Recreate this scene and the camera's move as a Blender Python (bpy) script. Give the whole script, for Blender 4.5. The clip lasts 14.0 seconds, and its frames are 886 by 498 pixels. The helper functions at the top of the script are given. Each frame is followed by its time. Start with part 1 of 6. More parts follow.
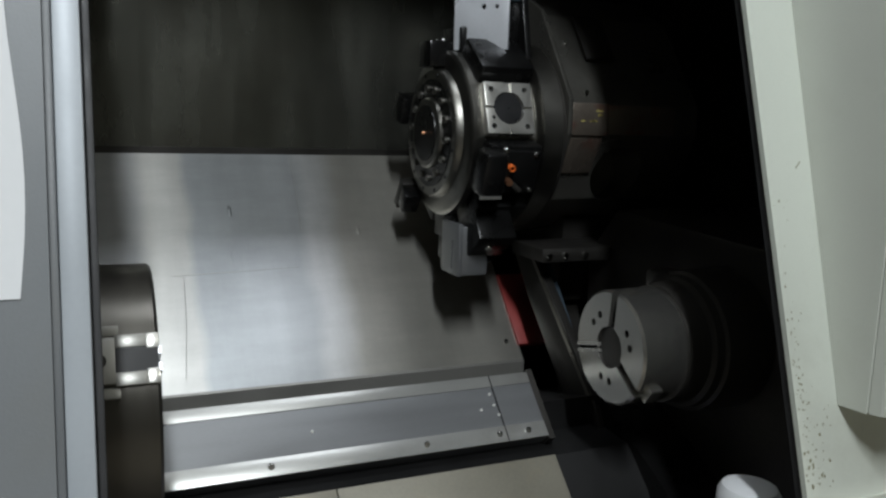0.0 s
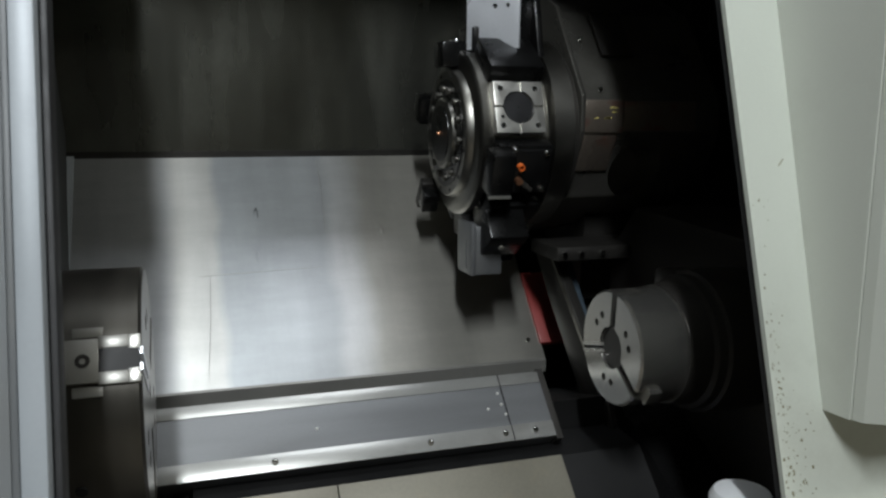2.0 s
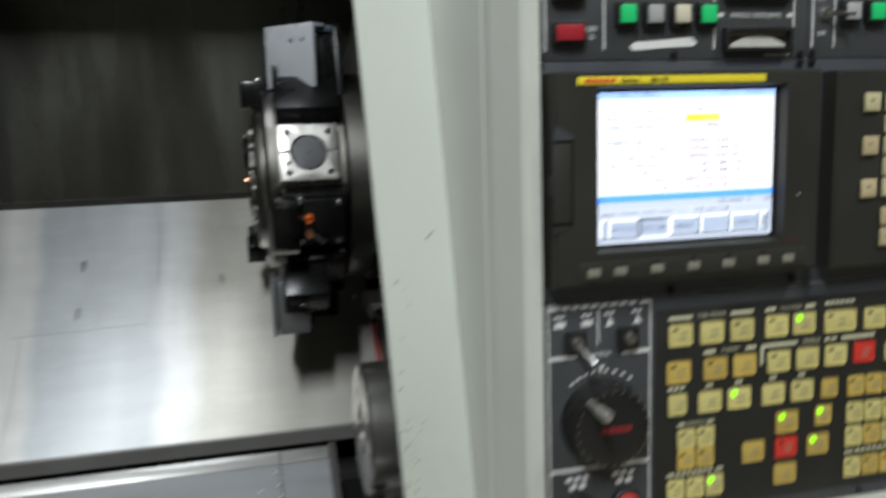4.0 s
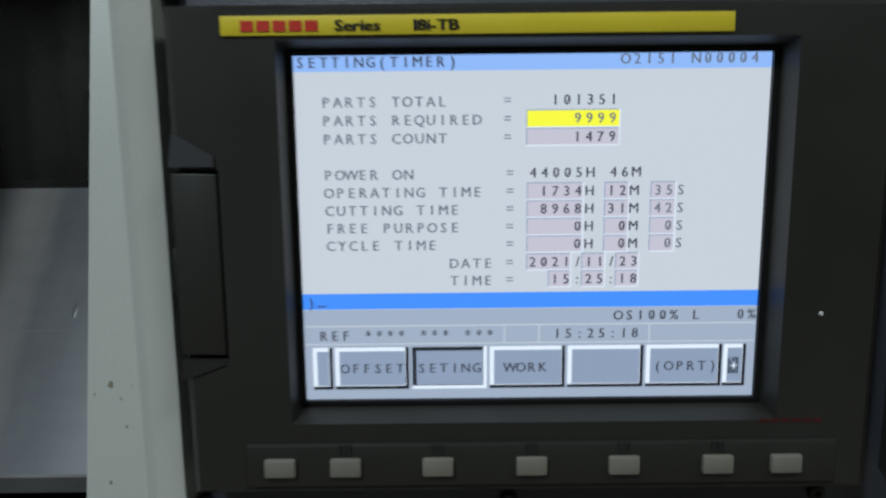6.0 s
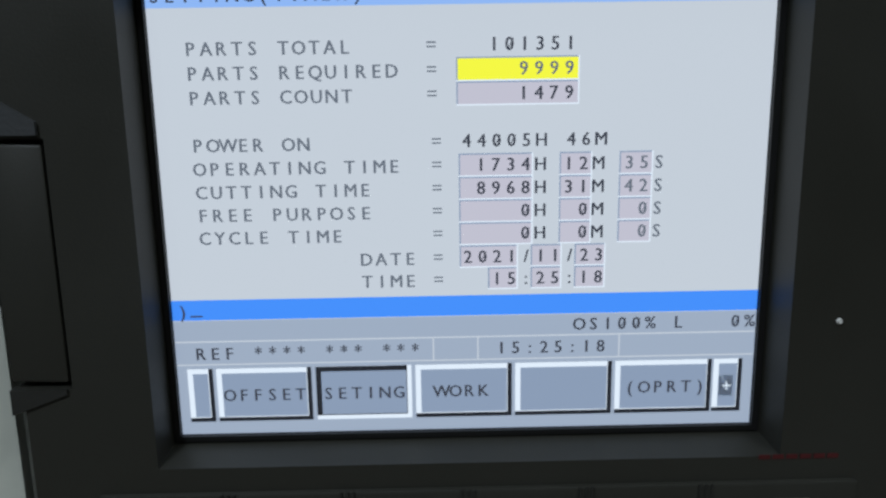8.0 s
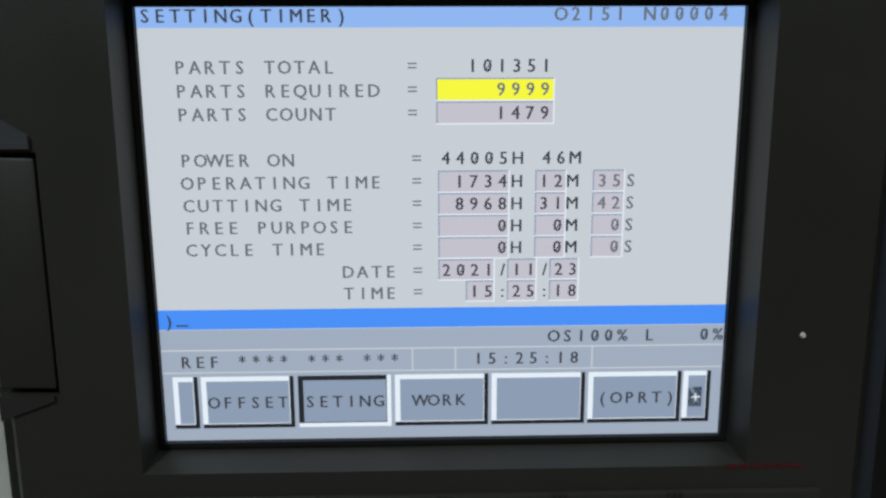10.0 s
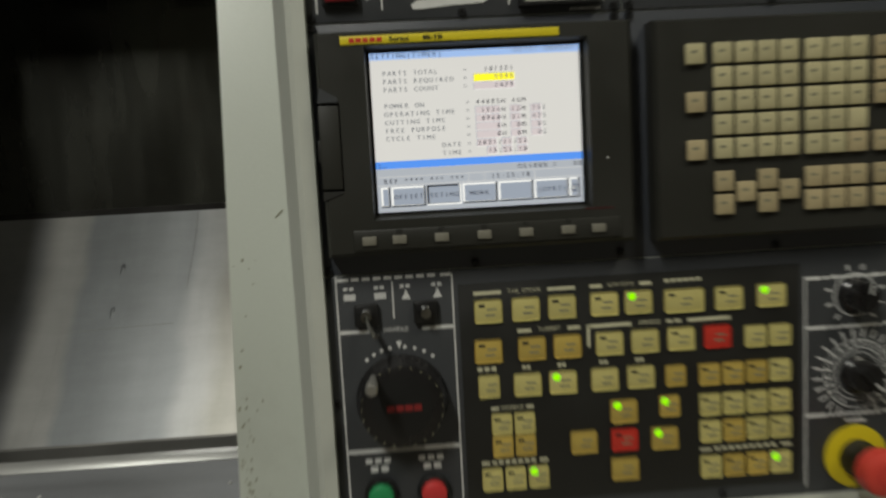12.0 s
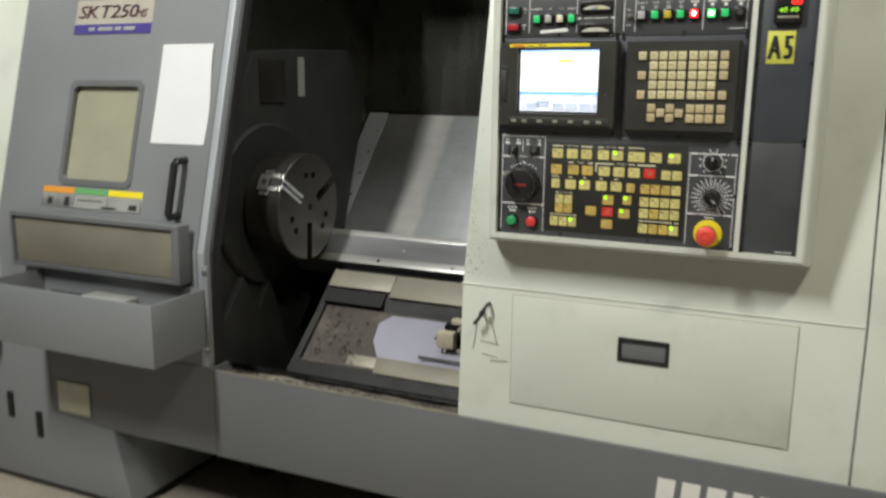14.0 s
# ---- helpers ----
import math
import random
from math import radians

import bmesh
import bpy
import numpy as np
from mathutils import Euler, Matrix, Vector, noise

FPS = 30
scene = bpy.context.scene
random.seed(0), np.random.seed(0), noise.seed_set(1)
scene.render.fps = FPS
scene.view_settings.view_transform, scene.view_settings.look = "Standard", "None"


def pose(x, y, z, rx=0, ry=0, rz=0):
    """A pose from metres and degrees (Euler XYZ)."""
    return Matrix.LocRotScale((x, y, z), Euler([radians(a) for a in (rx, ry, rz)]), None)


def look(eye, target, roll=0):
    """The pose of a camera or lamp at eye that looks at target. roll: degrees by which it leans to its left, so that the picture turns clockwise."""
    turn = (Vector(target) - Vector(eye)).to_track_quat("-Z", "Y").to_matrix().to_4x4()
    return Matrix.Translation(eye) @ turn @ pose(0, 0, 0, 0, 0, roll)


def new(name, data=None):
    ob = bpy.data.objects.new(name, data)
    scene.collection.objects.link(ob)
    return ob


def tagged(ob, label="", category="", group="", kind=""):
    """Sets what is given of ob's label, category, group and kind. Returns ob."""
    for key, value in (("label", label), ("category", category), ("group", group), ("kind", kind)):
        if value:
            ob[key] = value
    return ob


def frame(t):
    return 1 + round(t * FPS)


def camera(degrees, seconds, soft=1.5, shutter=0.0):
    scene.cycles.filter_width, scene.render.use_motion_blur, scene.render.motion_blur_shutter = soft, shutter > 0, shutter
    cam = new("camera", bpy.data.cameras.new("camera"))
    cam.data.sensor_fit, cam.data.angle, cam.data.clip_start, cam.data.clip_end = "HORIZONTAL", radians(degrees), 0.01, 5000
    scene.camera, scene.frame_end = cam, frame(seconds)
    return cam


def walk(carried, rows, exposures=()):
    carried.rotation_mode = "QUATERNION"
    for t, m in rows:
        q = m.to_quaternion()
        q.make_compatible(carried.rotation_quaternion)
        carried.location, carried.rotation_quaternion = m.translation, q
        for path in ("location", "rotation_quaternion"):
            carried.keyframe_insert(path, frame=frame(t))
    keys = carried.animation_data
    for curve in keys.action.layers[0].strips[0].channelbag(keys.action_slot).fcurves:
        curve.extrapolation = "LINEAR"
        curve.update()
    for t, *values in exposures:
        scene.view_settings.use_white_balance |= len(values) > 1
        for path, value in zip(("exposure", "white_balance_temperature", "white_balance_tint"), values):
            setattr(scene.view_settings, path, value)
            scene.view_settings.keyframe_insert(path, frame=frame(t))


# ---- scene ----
cam = camera(58.0, 14.0, soft=2.4, shutter=0.6)
PATH = [
    (0, (-0.939, -0.596, 1.335), (-0.152, 1.216, 1.023), 1.6),
    (0.5, (-0.916, -0.612, 1.338), (-0.169, 1.216, 1.023), 1.5),
    (1, (-0.886, -0.629, 1.343), (-0.177, 1.214, 1.024), 1.1),
    (1.5, (-0.857, -0.641, 1.347), (-0.194, 1.217, 1.023), 0.7),
    (2, (-0.821, -0.652, 1.349), (-0.212, 1.225, 1.021), 0.3),
    (2.5, (-0.73, -0.672, 1.36), (-0.179, 1.221, 1.024), -0.7),
    (3, (-0.597, -0.718, 1.378), (-0.137, 1.203, 1.061), -1.6),
    (3.5, (-0.444, -0.727, 1.393), (-0.055, 1.208, 1.067), -1.7),
    (4, (-0.29, -0.631, 1.404), (0.177, 1.29, 1.104), -1.8),
    (4.2, (-0.243, -0.577, 1.423), (0.268, 1.339, 1.162), -0.9),
    (6.5, (0.074, -0.262, 1.408), (0.004, 1.7, 1.03), -0.6),
    (7, (0.075, -0.242, 1.406), (0.06, 1.72, 1.018), -0.8),
    (7.5, (0.073, -0.232, 1.402), (0.094, 1.729, 1.01), -1.0),
    (8, (0.076, -0.226, 1.403), (0.102, 1.73, 0.99), -0.9),
    (10.5, (0.081, -0.24, 1.405), (0.132, 1.723, 1.028), -0.2),
    (11, (0.083, -0.27, 1.399), (0.135, 1.695, 1.027), -0.6),
    (11.5, (0.066, -0.410, 1.388), (0.103, 1.560, 1.064), -1.6),
    (12, (0.016, -0.663, 1.341), (0.121, 1.321, 1.118), -3.1),
    (12.5, (0.066, -0.949, 1.353), (-0.028, 1.032, 1.095), -4.5),
    (13, (0.232, -1.254, 1.374), (-0.303, 0.65, 1.081), -2.3),
    (13.5, (0.375, -1.538, 1.332), (-0.31, 0.314, 1.016), -0.8),
    (14, (0.564, -1.71, 1.333), (-0.22, 0.09, 0.953), 0.7),
]
walk(cam, [(t, look(e, g, r)) for t, e, g, r in PATH],
     exposures=[(0, -1.08, 6100, 8.2), (2.5, -1.06, 6150, 8.2), (4.2, -1.04, 6150, 8.6), (6.3, -2.1, 5650, 5.6), (8.2, -2.1, 5680, 5.6), (10.5, -2.1, 5950, 5.8), (11, -2.05, 6050, 6.2), (11.5, -1.75, 6600, 6), (12.0, -1.95, 6900, 6), (12.5, -1.53, 6800, 7.5), (13.0, -0.85, 6750, 8), (13.5, -0.7, 6700, 8.5), (14, -0.66, 6700, 9)])

# ---- light: ceiling lamps of the workshop ----
world = bpy.data.worlds.new("workshop_air")
scene.world = world
world.use_nodes = True
world.node_tree.nodes["Background"].inputs[0].default_value = (0.75, 0.8, 0.85, 1)
world.node_tree.nodes["Background"].inputs[1].default_value = 0.02


def area(name, eye, target, sx, sy, watts, col):
    d = bpy.data.lights.new(name, "AREA")
    d.shape, d.size, d.size_y, d.energy, d.color = "RECTANGLE", sx, sy, watts, col
    ob = new(name, d)
    ob.matrix_world = look(eye, target)
    return ob


area("ceiling_lamp", (1.6, -1.6, 3.9), (1.3, -1.3, 0), 0.7, 0.2, 98, (1.0, 0.97, 0.86))
area("ceiling_lamp", (-1.2, -2.2, 3.85), (-0.7, 0.6, 1.0), 0.14, 1.1, 232, (0.97, 0.98, 0.97))
area("ceiling_lamp", (-0.05, 0.5, 3.95), (-0.05, 0.5, 0), 1.4, 0.6, 52, (0.97, 0.98, 1.0))

# ---- materials ----
M = {}


def mat(name, col, rough=0.5, metal=0.0, var=0.12, scale=7.0, bump=0.0, bscale=180.0, stretch=(1, 1, 1),
        stain=None, stain_amt=0.0, stain_scale=3.0, rvar=0.12, rnd=0.0, coat=0.0):
    m = bpy.data.materials.new(name)
    m.use_nodes = True
    nt = m.node_tree
    b = nt.nodes["Principled BSDF"]
    lk = nt.links.new
    tc = nt.nodes.new("ShaderNodeTexCoord")
    mp = nt.nodes.new("ShaderNodeMapping")
    mp.inputs["Scale"].default_value = stretch
    lk(tc.outputs["Object"], mp.inputs["Vector"])
    n1 = nt.nodes.new("ShaderNodeTexNoise")
    n1.inputs["Scale"].default_value, n1.inputs["Detail"].default_value = scale, 5
    n2 = nt.nodes.new("ShaderNodeTexNoise")
    n2.inputs["Scale"].default_value, n2.inputs["Detail"].default_value = bscale, 3
    for n in (n1, n2):
        lk(mp.outputs["Vector"], n.inputs["Vector"])
    add = nt.nodes.new("ShaderNodeMath")
    add.operation = "MULTIPLY_ADD"
    lk(n2.outputs["Fac"], add.inputs[0])
    add.inputs[1].default_value = 0.4
    lk(n1.outputs["Fac"], add.inputs[2])
    mr = nt.nodes.new("ShaderNodeMapRange")
    mr.inputs["From Min"].default_value, mr.inputs["From Max"].default_value = 0.4, 1.0
    mr.inputs["To Min"].default_value, mr.inputs["To Max"].default_value = 1 - var, 1 + var
    lk(add.outputs[0], mr.inputs["Value"])
    val = mr.outputs["Result"]
    if rnd:
        oi = nt.nodes.new("ShaderNodeObjectInfo")
        m2 = nt.nodes.new("ShaderNodeMapRange")
        m2.inputs["To Min"].default_value, m2.inputs["To Max"].default_value = 1 - rnd, 1 + rnd
        lk(oi.outputs["Random"], m2.inputs["Value"])
        mu = nt.nodes.new("ShaderNodeMath")
        mu.operation = "MULTIPLY"
        lk(val, mu.inputs[0])
        lk(m2.outputs["Result"], mu.inputs[1])
        val = mu.outputs[0]
    mix = nt.nodes.new("ShaderNodeMix")
    mix.data_type, mix.blend_type = "RGBA", "MULTIPLY"
    mix.inputs["Factor"].default_value = 1
    mix.inputs["A"].default_value = (*col, 1)
    lk(val, mix.inputs["B"])
    out = mix.outputs["Result"]
    if stain:
        n3 = nt.nodes.new("ShaderNodeTexNoise")
        n3.inputs["Scale"].default_value, n3.inputs["Detail"].default_value = stain_scale, 7
        n3.inputs["Roughness"].default_value = 0.65
        lk(tc.outputs["Object"], n3.inputs["Vector"])
        r3 = nt.nodes.new("ShaderNodeMapRange")
        r3.inputs["From Min"].default_value, r3.inputs["From Max"].default_value = 0.52, 0.68
        r3.inputs["To Max"].default_value = stain_amt
        lk(n3.outputs["Fac"], r3.inputs["Value"])
        mx = nt.nodes.new("ShaderNodeMix")
        mx.data_type = "RGBA"
        lk(r3.outputs["Result"], mx.inputs["Factor"])
        lk(out, mx.inputs["A"])
        mx.inputs["B"].default_value = (*stain, 1)
        out = mx.outputs["Result"]
    lk(out, b.inputs["Base Color"])
    rr = nt.nodes.new("ShaderNodeMapRange")
    rr.inputs["From Min"].default_value, rr.inputs["From Max"].default_value = 0.3, 0.75
    rr.inputs["To Min"].default_value, rr.inputs["To Max"].default_value = max(0.03, rough - rvar), min(1, rough + rvar)
    lk(n1.outputs["Fac"], rr.inputs["Value"])
    lk(rr.outputs["Result"], b.inputs["Roughness"])
    b.inputs["Metallic"].default_value = metal
    b.inputs["Coat Weight"].default_value = coat
    if bump:
        bp = nt.nodes.new("ShaderNodeBump")
        bp.inputs["Strength"].default_value, bp.inputs["Distance"].default_value = bump, 0.002
        lk(n2.outputs["Fac"], bp.inputs["Height"])
        lk(bp.outputs["Normal"], b.inputs["Normal"])
    M[name] = m
    return m


def glow(name, col, strength, base=None):
    m = bpy.data.materials.new(name)
    m.use_nodes = True
    b = m.node_tree.nodes["Principled BSDF"]
    b.inputs["Base Color"].default_value = (*(base or col), 1)
    b.inputs["Emission Color"].default_value = (*col, 1)
    b.inputs["Emission Strength"].default_value = strength
    b.inputs["Roughness"].default_value = 0.35
    M[name] = m
    return m


mat("concrete", (0.30, 0.27, 0.22), 0.7, 0, 0.3, 4, 0.3, 90, stain=(0.1, 0.09, 0.07), stain_amt=0.7)
mat("plaster", (0.6, 0.6, 0.57), 0.9, 0, 0.08, 2, 0.1, 60)
mat("white_paint", (0.60, 0.63, 0.56), 0.42, 0, 0.05, 3, 0.08, 400, stain=(0.38, 0.38, 0.32), stain_amt=0.25, stain_scale=5)
mat("casing_paint", (0.58, 0.60, 0.54), 0.4, 0, 0.04, 4, 0.08, 400, stain=(0.4, 0.4, 0.34), stain_amt=0.15, stain_scale=6)
mat("chipped_paint", (0.62, 0.65, 0.58), 0.4, 0, 0.05, 3, 0.08, 400, stain=(0.22, 0.21, 0.19), stain_amt=0.0)
mat("grey_paint", (0.20, 0.211, 0.22), 0.42, 0, 0.06, 3, 0.08, 400, stain=(0.2, 0.2, 0.19), stain_amt=0.3, stain_scale=5)
mat("plinth_paint", (0.13, 0.137, 0.142), 0.45, 0, 0.08, 3, 0.1, 300, stain=(0.15, 0.15, 0.14), stain_amt=0.4, stain_scale=4)
mat("trim_light", (0.33, 0.355, 0.38), 0.45, 0.1, 0.06, 5)
mat("rubber", (0.02, 0.02, 0.021), 0.6, 0, 0.2, 20)
mat("dark_steel", (0.035, 0.033, 0.03), 0.45, 0.5, 0.3, 5, 0.1, 150, stain=(0.06, 0.055, 0.045), stain_amt=0.5)
mat("wall_steel", (0.14, 0.142, 0.122), 0.27, 0.85, 0.25, 2.5, 0.1, 120, stretch=(3, 1, 0.6), stain=(0.09, 0.085, 0.07), stain_amt=0.6, stain_scale=2.2)
mat("cast_paint", (0.015, 0.0155, 0.0145), 0.75, 0, 0.25, 6, 0.25, 90, stain=(0.05, 0.05, 0.046), stain_amt=0.4)


def brushed(m, amount, along="X"):
    """Turns a metal into brushed metal whose grooves run along an axis, so that highlights smear across them."""
    nt, lk = m.node_tree, m.node_tree.links.new
    b = nt.nodes["Principled BSDF"]
    tg = nt.nodes.new("ShaderNodeTangent")
    tg.direction_type, tg.axis = "RADIAL", along
    b.inputs["Anisotropic"].default_value = amount
    lk(tg.outputs["Tangent"], b.inputs["Tangent"])


def sheet_material():
    """Brushed sheet with wiped bands down the slope, reflected stripes painted in, rubbed rectangles and fine scratches
    along it.
    """
    m = mat("sheet_steel", (0.48, 0.48, 0.467), 0.44, 0.78, 0.06, 2.2, 0.01, 260, stretch=(2.0, 0.4, 0.4), rvar=0.08)
    brushed(m, 0.6)
    nt, lk = m.node_tree, m.node_tree.links.new
    b = nt.nodes["Principled BSDF"]
    tc = nt.nodes.new("ShaderNodeTexCoord")
    old = b.inputs["Base Color"].links[0].from_socket
    rough = b.inputs["Roughness"].links[0].from_socket
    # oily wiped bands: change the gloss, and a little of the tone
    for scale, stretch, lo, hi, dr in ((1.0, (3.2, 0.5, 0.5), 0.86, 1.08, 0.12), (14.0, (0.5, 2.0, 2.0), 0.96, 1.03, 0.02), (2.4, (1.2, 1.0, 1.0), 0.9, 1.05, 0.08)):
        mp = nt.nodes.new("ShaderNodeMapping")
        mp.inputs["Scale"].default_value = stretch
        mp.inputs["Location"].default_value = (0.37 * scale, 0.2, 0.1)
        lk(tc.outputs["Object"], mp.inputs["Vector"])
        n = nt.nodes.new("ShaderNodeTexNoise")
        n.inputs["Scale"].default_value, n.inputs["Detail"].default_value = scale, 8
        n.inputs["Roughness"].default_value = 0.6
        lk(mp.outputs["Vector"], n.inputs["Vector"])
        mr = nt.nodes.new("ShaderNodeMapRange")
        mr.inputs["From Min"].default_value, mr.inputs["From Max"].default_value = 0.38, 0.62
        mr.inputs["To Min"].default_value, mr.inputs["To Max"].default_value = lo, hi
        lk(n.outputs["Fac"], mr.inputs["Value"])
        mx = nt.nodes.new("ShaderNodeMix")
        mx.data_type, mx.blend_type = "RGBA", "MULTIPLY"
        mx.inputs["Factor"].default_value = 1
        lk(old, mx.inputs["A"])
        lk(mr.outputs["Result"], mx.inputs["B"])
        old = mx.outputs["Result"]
        ad = nt.nodes.new("ShaderNodeMath")
        ad.operation = "MULTIPLY_ADD"
        lk(n.outputs["Fac"], ad.inputs[0])
        ad.inputs[1].default_value = -dr
        sh = nt.nodes.new("ShaderNodeMath")
        sh.operation = "ADD"
        lk(rough, sh.inputs[0])
        sh.inputs[1].default_value = dr * 0.5
        lk(sh.outputs[0], ad.inputs[2])
        rough = ad.outputs[0]
    # smears with reflections painted into the tone: bright stripes, a bluish rubbed field, a warm dried film
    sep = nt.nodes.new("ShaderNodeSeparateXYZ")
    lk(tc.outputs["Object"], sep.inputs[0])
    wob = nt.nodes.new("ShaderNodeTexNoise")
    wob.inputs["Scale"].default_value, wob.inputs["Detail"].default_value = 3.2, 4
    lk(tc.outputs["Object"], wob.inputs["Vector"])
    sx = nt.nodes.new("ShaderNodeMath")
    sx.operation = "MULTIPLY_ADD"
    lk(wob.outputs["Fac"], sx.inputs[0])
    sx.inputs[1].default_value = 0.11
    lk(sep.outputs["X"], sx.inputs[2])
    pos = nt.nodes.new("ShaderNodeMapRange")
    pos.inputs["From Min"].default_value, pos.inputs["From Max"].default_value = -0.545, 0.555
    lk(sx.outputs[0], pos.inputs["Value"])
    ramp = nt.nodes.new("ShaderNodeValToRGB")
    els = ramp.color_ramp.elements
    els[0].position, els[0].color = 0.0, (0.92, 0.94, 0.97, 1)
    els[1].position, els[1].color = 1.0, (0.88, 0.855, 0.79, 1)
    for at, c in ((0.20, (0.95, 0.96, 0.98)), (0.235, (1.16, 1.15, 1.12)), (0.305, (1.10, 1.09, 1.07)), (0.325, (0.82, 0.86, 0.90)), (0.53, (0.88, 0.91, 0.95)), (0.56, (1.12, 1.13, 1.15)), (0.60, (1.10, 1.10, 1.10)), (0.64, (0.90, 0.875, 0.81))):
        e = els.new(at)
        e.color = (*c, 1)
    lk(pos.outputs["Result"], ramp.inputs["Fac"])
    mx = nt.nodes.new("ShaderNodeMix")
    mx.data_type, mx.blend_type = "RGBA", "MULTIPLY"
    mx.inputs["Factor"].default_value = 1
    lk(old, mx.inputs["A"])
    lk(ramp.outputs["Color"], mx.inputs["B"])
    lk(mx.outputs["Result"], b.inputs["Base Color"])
    lk(rough, b.inputs["Roughness"])


sheet_material()
mat("rail_steel", (0.72, 0.73, 0.73), 0.34, 0.5, 0.12, 4, 0.05, 300, stretch=(0.4, 4, 4), stain=(0.33, 0.33, 0.32), stain_amt=0.4, stain_scale=6)
brushed(M["rail_steel"], 0.6)
mat("worn_strip", (0.43, 0.43, 0.41), 0.40, 0.6, 0.16, 4, 0.05, 300, stretch=(0.4, 4, 4), stain=(0.30, 0.29, 0.27), stain_amt=0.5, stain_scale=6)
mat("rail_dark", (0.19, 0.195, 0.20), 0.42, 0.5, 0.15, 4, 0.05, 300, stretch=(0.4, 4, 4))
mat("tan_cover", (0.24, 0.226, 0.18), 0.55, 0.3, 0.15, 6, 0.08, 200, stain=(0.28, 0.25, 0.18), stain_amt=0.6, stain_scale=9)
mat("chip_pan", (0.055, 0.046, 0.038), 0.65, 0.1, 0.5, 9, 0.5, 60, stain=(0.15, 0.125, 0.11), stain_amt=0.8, stain_scale=9)
mat("sludge", (0.20, 0.18, 0.15), 0.6, 0.1, 0.5, 18, 0.6, 90, stain=(0.05, 0.042, 0.035), stain_amt=0.8, stain_scale=26)
mat("blue_sheet", (0.28, 0.28, 0.335), 0.5, 0.3, 0.08, 5, 0.05, 200, stain=(0.3, 0.28, 0.3), stain_amt=0.4, stain_scale=7)
mat("chuck_steel", (0.12, 0.113, 0.099), 0.32, 0.9, 0.1, 6, 0.0, 300, stretch=(6, 1, 1), stain=(0.14, 0.13, 0.115), stain_amt=0.5, stain_scale=7, rvar=0.04)
mat("bright_steel", (0.60, 0.59, 0.55), 0.34, 0.8, 0.08, 10, 0.03, 300, stain=(0.45, 0.43, 0.38), stain_amt=0.4, stain_scale=16)
mat("polished_steel", (0.45, 0.44, 0.41), 0.24, 0.93, 0.05, 8, 0.0, 300, stretch=(6, 1, 1), rvar=0.02)
# colour of the yellow reflections painted on the carriage's front block
mat("reflex_yellow", (0.45, 0.38, 0.12), 0.6, 0, 0.2, 60)
mat("housing_steel", (0.15, 0.146, 0.13), 0.36, 0.75, 0.2, 6, 0.04, 200, stain=(0.10, 0.095, 0.08), stain_amt=0.5, stain_scale=8)
# brown steel; its red blotches paint in a glossy reflection
mat("red_reflex_block", (0.20, 0.17, 0.14), 0.35, 0.7, 0.2, 8, 0.08, 150, stain=(0.20, 0.06, 0.04), stain_amt=0.8, stain_scale=14)
mat("turret_steel", (0.21, 0.204, 0.185), 0.38, 1.0, 0.15, 7, 0.03, 250, stain=(0.25, 0.24, 0.21), stain_amt=0.5, stain_scale=9)
mat("plug_steel", (0.11, 0.11, 0.115), 0.3, 0.9, 0.1, 10)
mat("black_oxide", (0.014, 0.014, 0.014), 0.32, 0.6, 0.3, 14, 0.05, 250)
# near-black; also stands in for the shade in holes and gaps
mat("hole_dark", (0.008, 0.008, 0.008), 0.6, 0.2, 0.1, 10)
mat("orange_part", (0.75, 0.16, 0.03), 0.4, 0, 0.1, 30)
mat("copper_part", (0.65, 0.32, 0.18), 0.35, 0.9, 0.1, 30)
mat("red_rubber", (0.27, 0.04, 0.035), 0.5, 0, 0.2, 12)
mat("blue_plate", (0.05, 0.07, 0.09), 0.45, 0.2, 0.2, 8)
mat("plate_grey", (0.050, 0.053, 0.057), 0.5, 0, 0.06, 12, 0.1, 700)
mat("plate_blue", (0.043, 0.048, 0.058), 0.5, 0, 0.06, 12, 0.1, 700)
mat("membrane", (0.017, 0.017, 0.015), 0.5, 0, 0.1, 20, 0.1, 700)
mat("bezel_plastic", (0.024, 0.024, 0.0195), 0.5, 0, 0.05, 14, 0.04, 1400)
mat("bezel_dark", (0.02, 0.02, 0.018), 0.5, 0, 0.1, 20)
mat("setter_tan", (0.50, 0.46, 0.34), 0.5, 0, 0.12, 30, stain=(0.3, 0.26, 0.18), stain_amt=0.4, stain_scale=40)
mat("key_cream", (0.53, 0.48, 0.28), 0.5, 0, 0.06, 60, rnd=0.08)
mat("key_tan", (0.46, 0.38, 0.22), 0.5, 0, 0.08, 60, rnd=0.12)
mat("key_yellow", (0.62, 0.55, 0.21), 0.45, 0, 0.06, 60, rnd=0.08)
mat("key_amber", (0.56, 0.41, 0.10), 0.45, 0, 0.06, 60, rnd=0.10)
mat("key_red", (0.62, 0.045, 0.03), 0.4, 0, 0.06, 60)
mat("soft_key", (0.22, 0.21, 0.17), 0.5, 0, 0.1, 60, rnd=0.15)
mat("print_white", (0.72, 0.72, 0.70), 0.6, 0, 0.08, 40)
mat("print_cream", (0.62, 0.60, 0.42), 0.6, 0, 0.08, 40)
mat("print_black", (0.02, 0.02, 0.018), 0.6, 0, 0.1, 40)
mat("print_grey", (0.25, 0.24, 0.16), 0.6, 0, 0.1, 40)
mat("maroon", (0.075, 0.010, 0.012), 0.5, 0, 0.1, 40)
mat("dull_red", (0.24, 0.02, 0.02), 0.5, 0, 0.1, 40)
